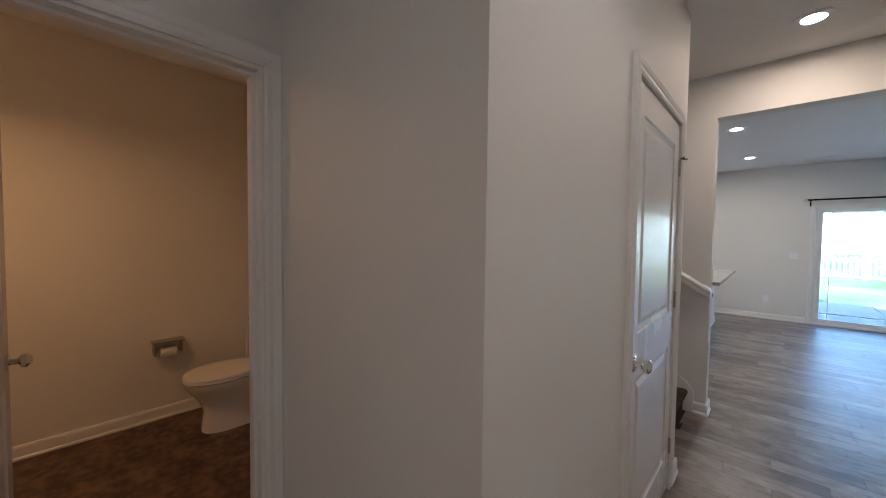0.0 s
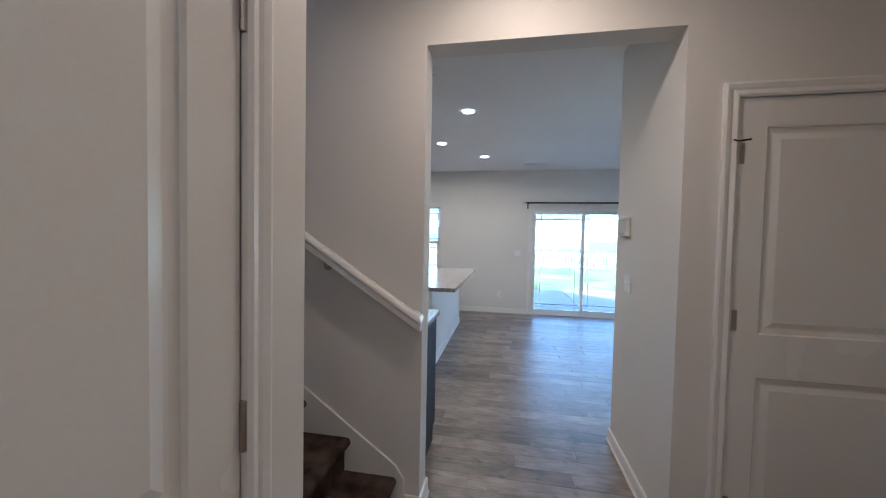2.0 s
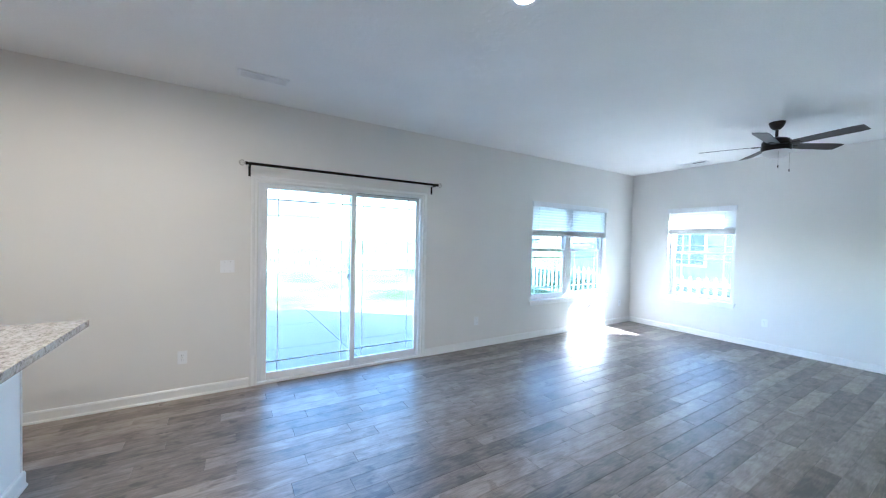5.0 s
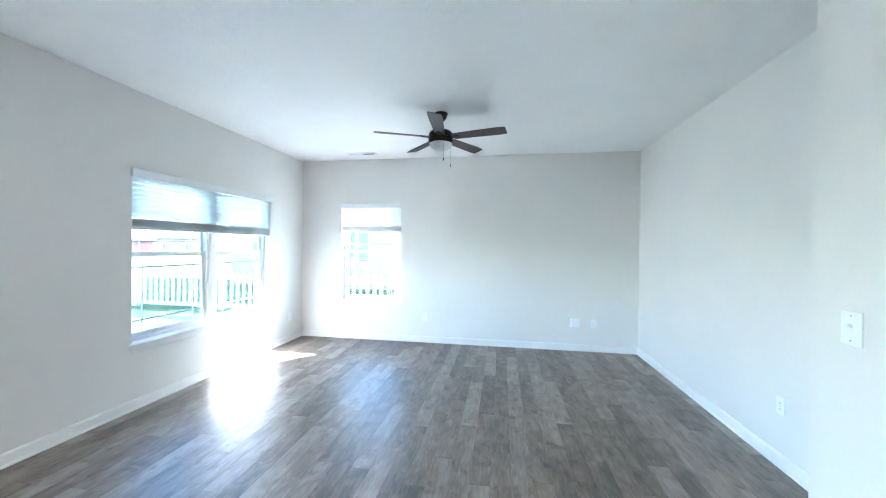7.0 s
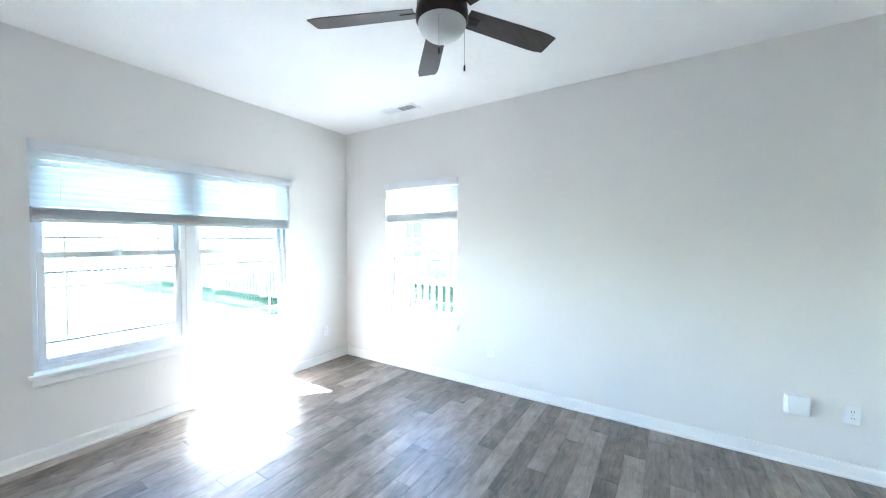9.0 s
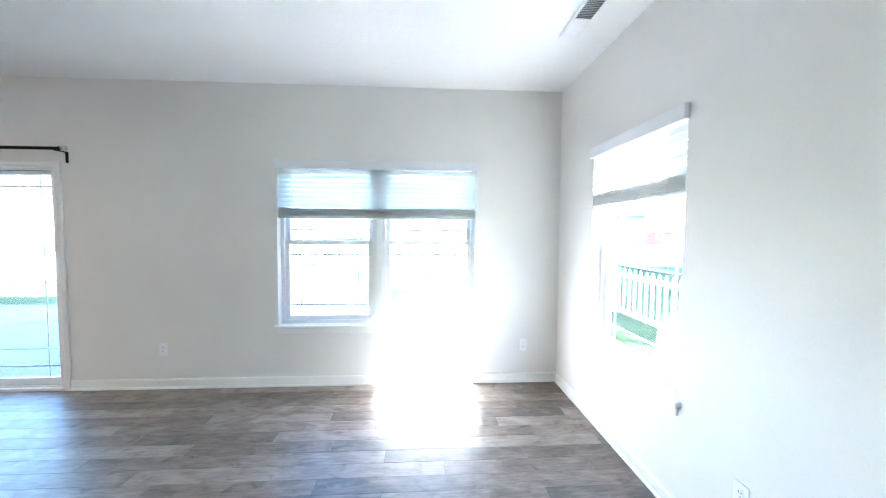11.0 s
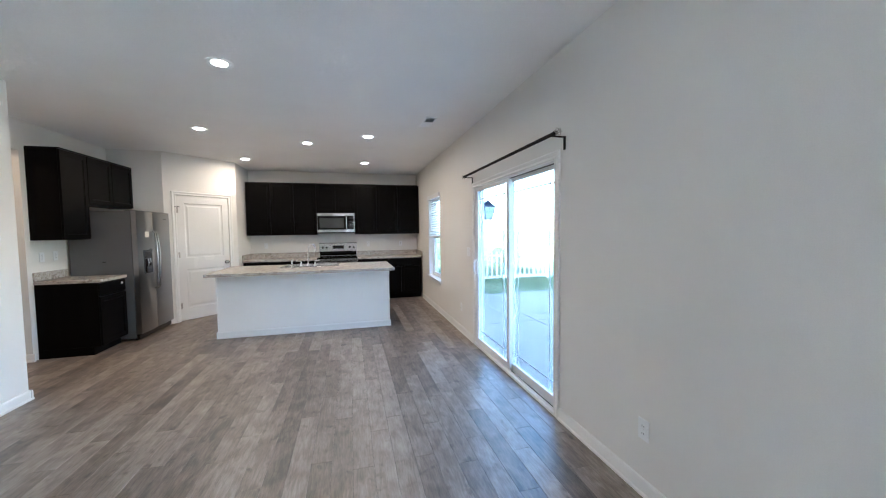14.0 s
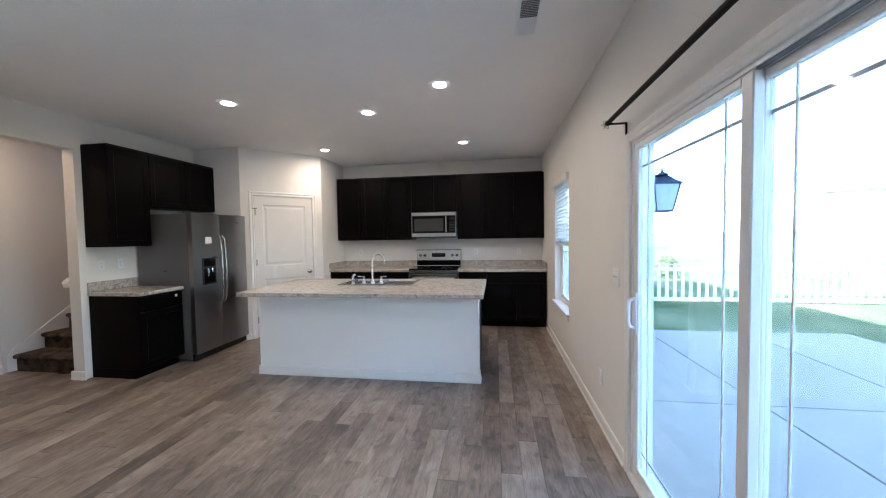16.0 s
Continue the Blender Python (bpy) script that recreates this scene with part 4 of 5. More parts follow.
def placed(bm, x, y, z):
    bmesh.ops.translate(bm, verts=bm.verts, vec=(x, y, z))
    return bm


def upper_cabinet(m, w, z0, z1, doors, label, depth=0.30):
    c = thing("wall_cabinet", m, label, "cabinet", "wall cabinets")
    part("body", one_box(0, w, 0.0, depth, z0, z1, 0.001), ESPRESSO, c)
    part("crown_edge", one_box(0, w, -0.022, depth, z1, z1 + 0.012, 0.003), ESPRESSO, c)
    dw = w / doors
    for i in range(doors):
        part("door", placed(shaker(dw - 0.008, z1 - z0 - 0.014), i * dw + 0.004, -0.021, z0 + 0.007), ESPRESSO, c)
    return c


def base_cabinet(m, w, doors, label, depth=0.60, drawers=True):
    c = thing("base_cabinet", m, label, "cabinet", "base cabinets")
    part("body", one_box(0, w, 0.0, depth, 0.10, 0.872, 0.001), ESPRESSO, c)
    part("toe_kick", one_box(0, w, 0.07, depth, 0.0, 0.10), ESPRESSO, c)
    dw = w / doors
    for i in range(doors):
        top = 0.70 if drawers else 0.862
        part("door", placed(shaker(dw - 0.008, top - 0.112), i * dw + 0.004, -0.021, 0.108), ESPRESSO, c)
    if drawers:
        part("drawer", placed(drawer_front(w - 0.008, 0.145), 0.004, -0.021, 0.712), ESPRESSO, c)
    return c


# west run: local x runs towards -y... the fronts look to +x
def west(y, x=-3.70):
    return pose(x, y, 0, 0, 0, 90)


UZ0, UZ1 = 1.387, 2.448
for y0, y1, n, z0 in ((-3.515, -3.06, 1, UZ0), (-3.06, -2.18, 2, UZ0), (-2.18, -1.405, 2, 1.845), (-1.405, -0.945, 1, UZ0), (-0.945, -0.03, 2, UZ0)):
    upper_cabinet(west(y0), y1 - y0, z0, UZ1, n, "dark espresso shaker wall cabinet" if z0 < 1.5 else "short dark espresso cabinet over the microwave", 0.298)
part("filler", one_box(-3.998, -3.70, -0.03, -0.001, UZ0, UZ1), ESPRESSO, None)
tagged(bpy.data.objects["filler"], "dark espresso filler strip beside the wall cabinet", "cabinet filler")
for y0, y1, n in ((-3.515, -3.06, 1), (-3.06, -2.175, 2), (-1.365, -0.915, 1), (-0.915, -0.03, 2)):
    base_cabinet(west(y0, -3.375), y1 - y0, n, "dark espresso base cabinet with a drawer and doors", 0.62)


def counter(name, x0, x1, y0, y1, label, splash):
    c = thing(name, pose((x0 + x1) / 2, (y0 + y1) / 2, 0.872), label, "countertop")
    hx, hy = abs(x1 - x0) / 2, abs(y1 - y0) / 2
    part("slab", one_box(-hx, hx, -hy, hy, 0.0, 0.04, 0.006, 2), LAMINATE, c)
    for a0, a1, b0, b1 in splash:
        part("backsplash", one_box(a0, a1, b0, b1, 0.041, 0.14, 0.004), LAMINATE, c)
    return c


counter("countertop", -3.999, -3.345, -3.528, -2.172, "speckled grey-beige laminate countertop with backsplash", [(-0.327, -0.307, -0.678, 0.678), (-0.306, 0.32, -0.678, -0.660)])
counter("countertop", -3.999, -3.345, -1.368, -0.002, "speckled grey-beige laminate countertop with backsplash", [(-0.327, -0.307, -0.683, 0.683), (-0.306, 0.32, 0.663, 0.681)])

# range
rg = thing("range", west(-2.165, -3.345), "stainless steel electric range with black glass top", "range")
W = 0.79
part("body", one_box(0, W, 0.03, 0.64, 0.02, 0.905, 0.003), BLACK, rg)
part("oven_door", one_box(0.006, W - 0.006, 0.0, 0.03, 0.22, 0.83, 0.006, 2), STEEL, rg, "brushed steel oven door")
part("oven_window", one_box(0.10, W - 0.10, -0.004, 0.001, 0.36, 0.66), BLACKGLASS, rg)
hb = tube(bmesh.new(), [(0.06, -0.005, 0.775), (0.06, -0.045, 0.775), (W - 0.06, -0.045, 0.775), (W - 0.06, -0.005, 0.775)], 0.012, 10)
part("oven_handle", hb, STEEL, rg, smooth=True)
part("front_strip", one_box(0.0, W, -0.006, 0.03, 0.845, 0.902, 0.004), STEEL, rg)
part("storage_drawer", one_box(0.006, W - 0.006, 0.004, 0.03, 0.04, 0.205, 0.005), STEEL, rg)
part("cooktop", one_box(0.0, W, -0.008, 0.60, 0.905, 0.924, 0.004), BLACKGLASS, rg, "black glass cooktop")
for x, y, r in ((0.2, 0.16, 0.10), (0.59, 0.16, 0.085), (0.2, 0.43, 0.075), (0.59, 0.43, 0.10)):
    bm = bmesh.new()
    for k in range(32):
        a, b = 2 * math.pi * k / 32, 2 * math.pi * (k + 1) / 32
        bm.faces.new([bm.verts.new((x + q * math.cos(t_), y + q * math.sin(t_), 0.9245)) for q, t_ in ((r, a), (r, b), (r - 0.004, b), (r - 0.004, a))])
    part("burner_ring", bm, STEELD, rg)
bg = bmesh.new()
rings(bg, [[(x, 0.575, 0.924), (x, 0.640, 0.924), (x, 0.640, 1.195), (x, 0.600, 1.195)] for x in (0.0, W)])
back = part("backguard", bg, STEEL, rg, "stainless control panel")
part("display", placed(one_box(-0.12, 0.12, -0.003, 0.004, -0.035, 0.035), W / 2, 0.588, 1.11), BLACKGLASS, back, "black display")
for x in (0.07, 0.15, W - 0.15, W - 0.07):
    part("control_knob", tube(bmesh.new(), [(x, 0.595, 1.11), (x, 0.562, 1.105)], 0.021, 16), STEEL, back, smooth=True)
part("top_cap", one_box(-0.002, W + 0.002, 0.592, 0.642, 1.195, 1.205, 0.003), BLACK, back)
part("lower_band", one_box(0.01, W - 0.01, 0.570, 0.578, 0.930, 1.02), BLACKGLASS, back)

# microwave
mw = thing("microwave", west(-2.172, -3.60), "stainless over-the-range microwave with black window", "microwave")
W = 0.76
part("body", one_box(0, W, 0.02, 0.398, 1.415, 1.842, 0.003), BLACK, mw)
part("door", one_box(0.004, W - 0.004, -0.004, 0.02, 1.43, 1.838, 0.006, 2), STEEL, mw, "stainless steel door")
part("door_glass", one_box(0.016, W - 0.016, -0.007, -0.003, 1.492, 1.782, 0.001), BLACKGLASS, mw, "black glass front")
part("window", one_box(0.055, W - 0.215, -0.0085, -0.0065, 1.525, 1.735, 0.0006), MESHGLASS, mw, "grey meshed window")
part("clock_display", one_box(W - 0.115, W - 0.035, -0.0085, -0.0068, 1.715, 1.75), BLACK, mw)
for i in range(4):
    for j in range(3):
        part("key", one_box(W - 0.115 + j * 0.028, W - 0.093 + j * 0.028, -0.0082, -0.0068, 1.53 + i * 0.04, 1.555 + i * 0.04), MESHGLASS, mw)
part("door_handle", tube(bmesh.new(), [(W - 0.168, -0.006, 1.50), (W - 0.168, -0.042, 1.515), (W - 0.168, -0.046, 1.64), (W - 0.168, -0.042, 1.765), (W - 0.168, -0.006, 1.78)], 0.012, 12), STEEL, mw, smooth=True)
for i in range(6):
    part("vent_slot", one_box(0.06 + i * 0.11, 0.15 + i * 0.11, -0.002, 0.021, 1.419, 1.426), DARK, mw)

# south run beside the fridge; fronts look to +y
def south(x, y):
    return pose(x, y, 0, 0, 0, 180)


SB = base_cabinet(south(-0.94, -4.445), 0.505, 1, "small dark espresso base cabinet beside the fridge", 0.603)
part("safety_latch", one_box(0.40, 0.43, -0.03, -0.0215, 0.80, 0.83, 0.003), PLATE, SB, "small white child safety latch")
counter("countertop", -0.925, -1.447, -5.049, -4.405, "short speckled laminate countertop beside the fridge", [(-0.26, 0.26, -0.321, -0.301)])
upper_cabinet(south(-0.937, -4.752), 0.445, UZ0, UZ1, 1, "tall dark espresso wall cabinet above the short counter", 0.297)
upper_cabinet(south(-1.384, -4.752), 0.958, 1.835, UZ1, 2, "dark espresso cabinet above the fridge", 0.297)

fg = thing("refrigerator", south(-1.452, -4.335), "stainless side-by-side refrigerator with grey side", "refrigerator")
W = 0.888
part("cabinet", one_box(0.004, W - 0.004, 0.0, 0.69, 0.03, 1.755, 0.006, 2), STEELD, fg, "textured grey cabinet")
part("hinge_cover", one_box(0.02, 0.12, -0.02, 0.08, 1.756, 1.775, 0.005), STEELD, fg)
part("hinge_cover", one_box(W - 0.12, W - 0.02, -0.02, 0.08, 1.756, 1.775, 0.005), STEELD, fg)
part("grille", one_box(0.01, W - 0.01, -0.03, 0.0, 0.015, 0.085), BLACK, fg, "black toe grille")
for x0, x1 in ((0.0, 0.415), (0.422, W)):
    bm = bmesh.new()
    xs = [x0 + (x1 - x0) * i / 8 for i in range(9)]
    loop = [(x, -0.062 - 0.012 * math.sin(math.pi * (x - x0) / (x1 - x0))) for x in xs]
    loop = [(x0, -0.004), (x0, -0.05)] + loop + [(x1, -0.05), (x1, -0.004)]
    rings(bm, [[(x, y, z) for x, y in loop] for z in (0.09, 1.765)])
    part("door", bm, FRIDGESTEEL, fg, "brushed stainless door", smooth=True)
for xc, sgn in ((0.390, -1), (0.447, 1)):
    pts = [(xc, -0.068, 0.66), (xc, -0.096, 0.69), (xc + sgn * 0.002, -0.112, 0.88), (xc + sgn * 0.003, -0.116, 1.08), (xc + sgn * 0.002, -0.112, 1.28), (xc, -0.096, 1.46), (xc, -0.068, 1.49)]
    part("door_handle", tube(bmesh.new(), pts, 0.0115, 12), STEEL, fg, "curved steel bar handle", smooth=True)
dp = part("dispenser", one_box(0.115, 0.325, -0.079, -0.06, 0.90, 1.225, 0.006, 2), BLACK, fg, "black ice and water dispenser")
part("recess", one_box(0.135, 0.305, -0.082, -0.078, 0.915, 1.10), BLACKGLASS, dp)
part("dispenser_panel", one_box(0.135, 0.305, -0.083, -0.078, 1.12, 1.21), BLACKGLASS, dp)
part("paddle", tube(bmesh.new(), [(0.19, -0.086, 1.10), (0.19, -0.095, 1.04), (0.19, -0.088, 1.0)], 0.010, 8), STEEL, dp)
part("paddle", tube(bmesh.new(), [(0.25, -0.086, 1.10), (0.25, -0.092, 1.05)], 0.008, 8), STEEL, dp)
part("sticker", one_box(0.175, 0.27, -0.0755, -0.0735, 1.40, 1.48), PAPER, fg, "white paper sticker")
part("badge", one_box(0.68, 0.76, -0.0755, -0.0725, 1.66, 1.675), STEELD, fg)
part("side_badge", one_box(0.0, 0.005, 0.30, 0.335, 1.075, 1.09), BLACK, fg)
for x in (0.06, W - 0.06):
    part("foot", lathe(bmesh.new(), [(0.018, 0.0), (0.018, 0.03)], 12, (x, 0.03, 0)), BLACK, fg)
    part("foot", lathe(bmesh.new(), [(0.018, 0.0), (0.018, 0.03)], 12, (x, 0.60, 0)), BLACK, fg)

# island
isl = thing("kitchen_island", pose(-1.235, -2.12, 0), "white panelled kitchen island with dark cabinets behind", "kitchen island")
HY = 1.165
part("knee_wall", one_box(-0.125, 0.0, -HY, HY, 0.0, 0.873, 0.002), ISLAND, isl, "white painted knee wall")
for y0, y1 in ((-HY, -HY + 0.33), (-HY + 0.33, 0.0), (0.0, HY - 0.33), (HY - 0.33, HY)):
    cab = part("cabinet_body", one_box(-0.80, -0.126, y0 + 0.001, y1 - 0.001, 0.10, 0.872), ESPRESSO, isl)
    dm = shaker(y1 - y0 - 0.008, 0.73)
    bmesh.ops.transform(dm, matrix=pose(-0.821, y1 - 0.004, 0.118, 0, 0, -90), verts=dm.verts)
    part("door", dm, ESPRESSO, cab)
part("toe_kick", one_box(-0.73, -0.126, -HY + 0.001, HY - 0.001, 0.0, 0.10), ESPRESSO, isl)
for s in (-1, 1):
    part("corner_cap", one_box(-0.135, 0.010, s * HY - 0.006 if s > 0 else -HY - 0.010, HY + 0.010 if s > 0 else -HY + 0.006, 0.78, 0.872, 0.003), ISLAND, isl, "white trim cap under the countertop")
    part("corner_board", one_box(-0.128, 0.006, s * HY - 0.006 if s > 0 else -HY - 0.006, HY + 0.006 if s > 0 else -HY + 0.006, 0.09, 0.78, 0.002), ISLAND, isl)
part("base_strip", extrude_profile(bmesh.new(), BB, (0.0, -HY - 0.02, 0), (0.0, HY + 0.02, 0), (1, 0, 0)), TRIM, isl)
for s in (-1, 1):
    part("base_strip", extrude_profile(bmesh.new(), BB, (-0.126, s * HY, 0), (0.0, s * HY, 0), (0, s, 0)), TRIM, isl)

ict = thing("island_countertop", pose(-1.235, -2.12, 0.874), "speckled grey-beige laminate island top with a double sink cutout", "countertop")
SX0, SX1, SY0, SY1 = -0.80, -0.32, -0.39, 0.40     # cutout, local
bm = bmesh.new()
X0, X1_, Y0, Y1_ = -0.885, 0.265, -1.225, 1.225
for a0, a1, b0, b1 in ((X0, SX0, Y0, Y1_), (SX1, X1_, Y0, Y1_), (SX0, SX1, Y0, SY0), (SX0, SX1, SY1, Y1_)):
    bx(bm, a0, a1, b0, b1, 0.0, 0.04)
bmesh.ops.remove_doubles(bm, verts=bm.verts, dist=1e-5)
inner = [f for f in bm.faces if len([g for g in bm.faces if g is not f and set(g.verts) == set(f.verts)])]
bmesh.ops.delete(bm, geom=inner, context="FACES")
part("slab", bm, LAMINATE, ict)

sk = thing("kitchen_sink", pose(-1.235, -2.12, 0.914), "stainless double bowl drop-in sink", "sink")
rim = bmesh.new()
for a0, a1, b0, b1 in ((-0.83, -0.79, -0.42, 0.43), (-0.40, -0.275, -0.42, 0.43), (-0.79, -0.40, -0.42, -0.38), (-0.79, -0.40, 0.39, 0.43), (-0.79, -0.40, -0.012, 0.022)):
    bx(rim, a0, a1, b0, b1, 0.0005, 0.006, 0.0015)
part("rim", rim, STEEL, sk, "brushed steel rim")
for b0, b1 in ((-0.378, -0.014), (0.024, 0.388)):
    bm = bmesh.new()
    loops = []
    for i, z in ((0.0, 0.004), (0.006, -0.01), (0.018, -0.15), (0.045, -0.17)):
        loops.append([(-0.788 + i, b0 + i, z), (-0.402 - i, b0 + i, z), (-0.402 - i, b1 - i, z), (-0.788 + i, b1 - i, z)])
    rings(bm, loops, cap0=False)
    bowl = part("bowl", bm, STEEL, sk, "deep steel bowl")
    part("drain", lathe(bmesh.new(), [(0.042, -0.1695), (0.042, -0.167), (0.03, -0.166), (0.002, -0.168)], 20, (-0.595, (b0 + b1) / 2, 0)), CHROME, bowl)
fc = thing("faucet", pose(-1.575, -2.14, 0.9205), "chrome gooseneck kitchen faucet with two lever handles", "faucet")
part("deck_plate", one_box(-0.028, 0.028, -0.125, 0.125, 0.0, 0.012, 0.005, 2), CHROME, fc, smooth=True)
pts = [(0, 0, 0.01), (0, 0, 0.20)] + [(-0.075 + 0.075 * math.cos(radians(a)), 0, 0.20 + 0.085 * math.sin(radians(a))) for a in range(15, 181, 15)] + [(-0.15, 0, 0.165)]
part("spout", tube(bmesh.new(), [(x * 0.72, -x * 0.70, z + (0.05 if z > 0.1 else 0)) for x, y_, z in pts], 0.0112, 14), CHROME, fc, "high arched spout", smooth=True)
part("spout_base", lathe(bmesh.new(), [(0.024, 0.01), (0.022, 0.035), (0.014, 0.05)], 20), CHROME, fc, smooth=True)
for s in (-1, 1):
    hb_ = part("handle_base", lathe(bmesh.new(), [(0.022, 0.01), (0.018, 0.035), (0.012, 0.05), (0.011, 0.078), (0.014, 0.084), (0.003, 0.090)], 20, (0, s * 0.10, 0)), CHROME, fc, smooth=True)
    part("lever", tube(bmesh.new(), [(0, s * 0.10, 0.082), (0.008, s * 0.130, 0.086), (0.012, s * 0.168, 0.088)], [0.007, 0.006, 0.0075], 10), CHROME, hb_, smooth=True)
sp = thing("side_sprayer", pose(-1.575, -2.37, 0.9205), "chrome side sprayer standing beside the faucet", "sprayer")
part("base", lathe(bmesh.new(), [(0.023, 0.0), (0.020, 0.02), (0.014, 0.03)], 18), CHROME, sp, smooth=True)
part("spray_head", tube(bmesh.new(), [(0, 0, 0.025), (0, 0, 0.07), (-0.006, 0.004, 0.095), (-0.03, 0.012, 0.105)], [0.011, 0.014, 0.016, 0.013], 12), CHROME, sp, smooth=True)

# ---- powder room ----
to = thing("toilet", pose(-3.49, -7.487, 0, 0, 0, 180), "white porcelain toilet with closed lid", "toilet")


def oval_loops(levels, seg=28):
    loops = []
    for cy, ry, rx, z, sq in levels:
        lp = []
        for k in range(seg):
            a = 2 * math.pi * k / seg
            ca, sa = math.cos(a), math.sin(a)
            e = 2.0 / sq
            lp.append((rx * abs(ca) ** e * (1 if ca >= 0 else -1), cy + ry * abs(sa) ** e * (1 if sa >= 0 else -1), z * 0.945))
        loops.append(lp)
    return loops


part("bowl", rings(bmesh.new(), oval_loops([(0.36, 0.235, 0.12, 0.0, 2.6), (0.36, 0.23, 0.115, 0.06, 2.6), (0.37, 0.21, 0.10, 0.16, 2.4), (0.39, 0.22, 0.115, 0.24, 2.2),
                                            (0.42, 0.25, 0.165, 0.33, 2.1), (0.43, 0.265, 0.185, 0.385, 2.1), (0.43, 0.265, 0.186, 0.40, 2.1)])), PORCELAIN, to, smooth=True)
part("seat", rings(bmesh.new(), oval_loops([(0.445, 0.245, 0.172, 0.401, 2.1), (0.445, 0.262, 0.188, 0.409, 2.1), (0.445, 0.260, 0.186, 0.424, 2.1), (0.445, 0.248, 0.174, 0.428, 2.1)])), PORCELAIN, to, smooth=True)
part("lid", rings(bmesh.new(), oval_loops([(0.44, 0.262, 0.186, 0.428, 2.1), (0.44, 0.266, 0.190, 0.434, 2.1), (0.44, 0.258, 0.182, 0.450, 2.1), (0.44, 0.20, 0.13, 0.455, 2.1)])), PORCELAIN, to, "closed white lid", smooth=True)
part("trapway", rings(bmesh.new(), oval_loops([(0.20, 0.17, 0.105, 0.0, 3.0), (0.20, 0.165, 0.10, 0.05, 3.0), (0.17, 0.15, 0.085, 0.20, 2.6), (0.14, 0.13, 0.10, 0.34, 2.4), (0.12, 0.115, 0.17, 0.402, 2.8)])), PORCELAIN, to, smooth=True)
part("tank", one_box(-0.21, 0.21, 0.01, 0.20, 0.38, 0.72, 0.02, 3), PORCELAIN, to, smooth=True)
part("tank_lid", one_box(-0.22, 0.22, 0.004, 0.21, 0.72, 0.755, 0.01, 2), PORCELAIN, to, smooth=True)
part("flush_lever", tube(bmesh.new(), [(0.15, 0.202, 0.66), (0.15, 0.222, 0.66), (0.07, 0.225, 0.655)], 0.007, 8), CHROME, to)
tph = thing("toilet_paper_holder", pose(-3.93, -8.205, 0.61, 0, 0, 90), "wall toilet paper holder with shelf and a roll", "paper holder")
part("shelf", one_box(-0.10, 0.10, -0.10, -0.001, -0.006, 0.006, 0.002), NICKEL, tph, "flat metal shelf")
for s in (-1, 1):
    part("arm", one_box(s * 0.085 - 0.004, s * 0.085 + 0.004, -0.075, -0.001, -0.10, -0.006), NICKEL, tph)
part("roll", tube(bmesh.new(), [(-0.05, -0.06, -0.085), (0.05, -0.06, -0.085)], 0.034, 20), PAPER, tph, "white paper roll", smooth=True)
pl = thing("toilet_brush", pose(-3.84, -7.66, 0), "white toilet brush in a holder on the floor", "toilet brush")
part("holder", lathe(bmesh.new(), [(0.055, 0.0), (0.058, 0.02), (0.05, 0.16), (0.042, 0.17)], 20), PLATE, pl, smooth=True)
part("handle", tube(bmesh.new(), [(0, 0, 0.15), (0, 0, 0.62)], 0.010, 10), PLATE, pl, smooth=True)

# ---- outdoors ----
GZ = -0.14
bm = bmesh.new()
bm.faces.new([bm.verts.new(p) for p in ((-400, -400, GZ - 0.06), (400, -400, GZ - 0.06), (400, 400, GZ - 0.06), (-400, 400, GZ - 0.06))])
tagged(part("ground", bm, GRASS), "green mown lawn", "lawn", kind="structure")
pat = thing("patio", pose(0, 0, 0), "pale concrete patio slab with tooled joints", "patio", kind="structure")
for i, (x0, x1) in enumerate(((-3.95, -1.35), (-1.338, 1.25), (1.262, 3.7), (3.712, 6.1))):
    for y0, y1 in ((0.12, 1.60), (1.612, 3.05), (3.062, 4.5)):
        part("slab", one_box(x0, x1, y0, y1, GZ - 0.08, GZ, 0.006), CONCRETE, pat)
# made-up slab, added so the ground outside the east window looks pale
part("slab", one_box(6.6, 8.6, -4.5, 0.9, GZ - 0.08, GZ - 0.02, 0.006), CONCRETE, pat)


def fence(name, p0, p1, label, n_post=5):
    f = thing(name, pose(0, 0, 0), label, "fence")
    a, b = Vector((*p0, GZ - 0.06)), Vector((*p1, GZ - 0.06))
    d = (b - a)
    L = d.length
    d.normalize()
    rz = math.degrees(math.atan2(d.y, d.x))
    pk = bmesh.new()
    rings(pk, [[(-0.031, y, 0.05), (0.031, y, 0.05), (0.031, y, 0.89), (0.0, y, 0.94), (-0.031, y, 0.89)] for y in (-0.012, 0.012)])
    me = mesh_of("picket", pk, FENCE)
    n = int(L / 0.168)
    for i in range(n):
        ob = new("picket", me)
        ob.parent = f
        c = a + d * (L * (i + 0.5) / n)
        ob.matrix_local = pose(c.x, c.y, c.z, 0, 0, rz)
    po = bmesh.new()
    bx(po, -0.055, 0.055, -0.055, 0.055, 0.0, 1.0, 0.004)
    rings(po, [[(-s, -s, z), (s, -s, z), (s, s, z), (-s, s, z)] for s, z in ((0.065, 1.001), (0.065, 1.02), (0.005, 1.07))])
    mp = mesh_of("post", po, FENCE)
    for i in range(n_post + 1):
        ob = new("post", mp)
        ob.parent = f
        c = a + d * (L * i / n_post)
        ob.matrix_local = pose(c.x, c.y, c.z, 0, 0, rz)
    for z in (0.055, 0.755):
        r_ = one_box(0, L, 0.013, 0.05, z, z + 0.08)
        bmesh.ops.transform(r_, matrix=pose(a.x, a.y, a.z, 0, 0, rz), verts=r_.verts)
        part("rail", r_, FENCE, f)
    return f


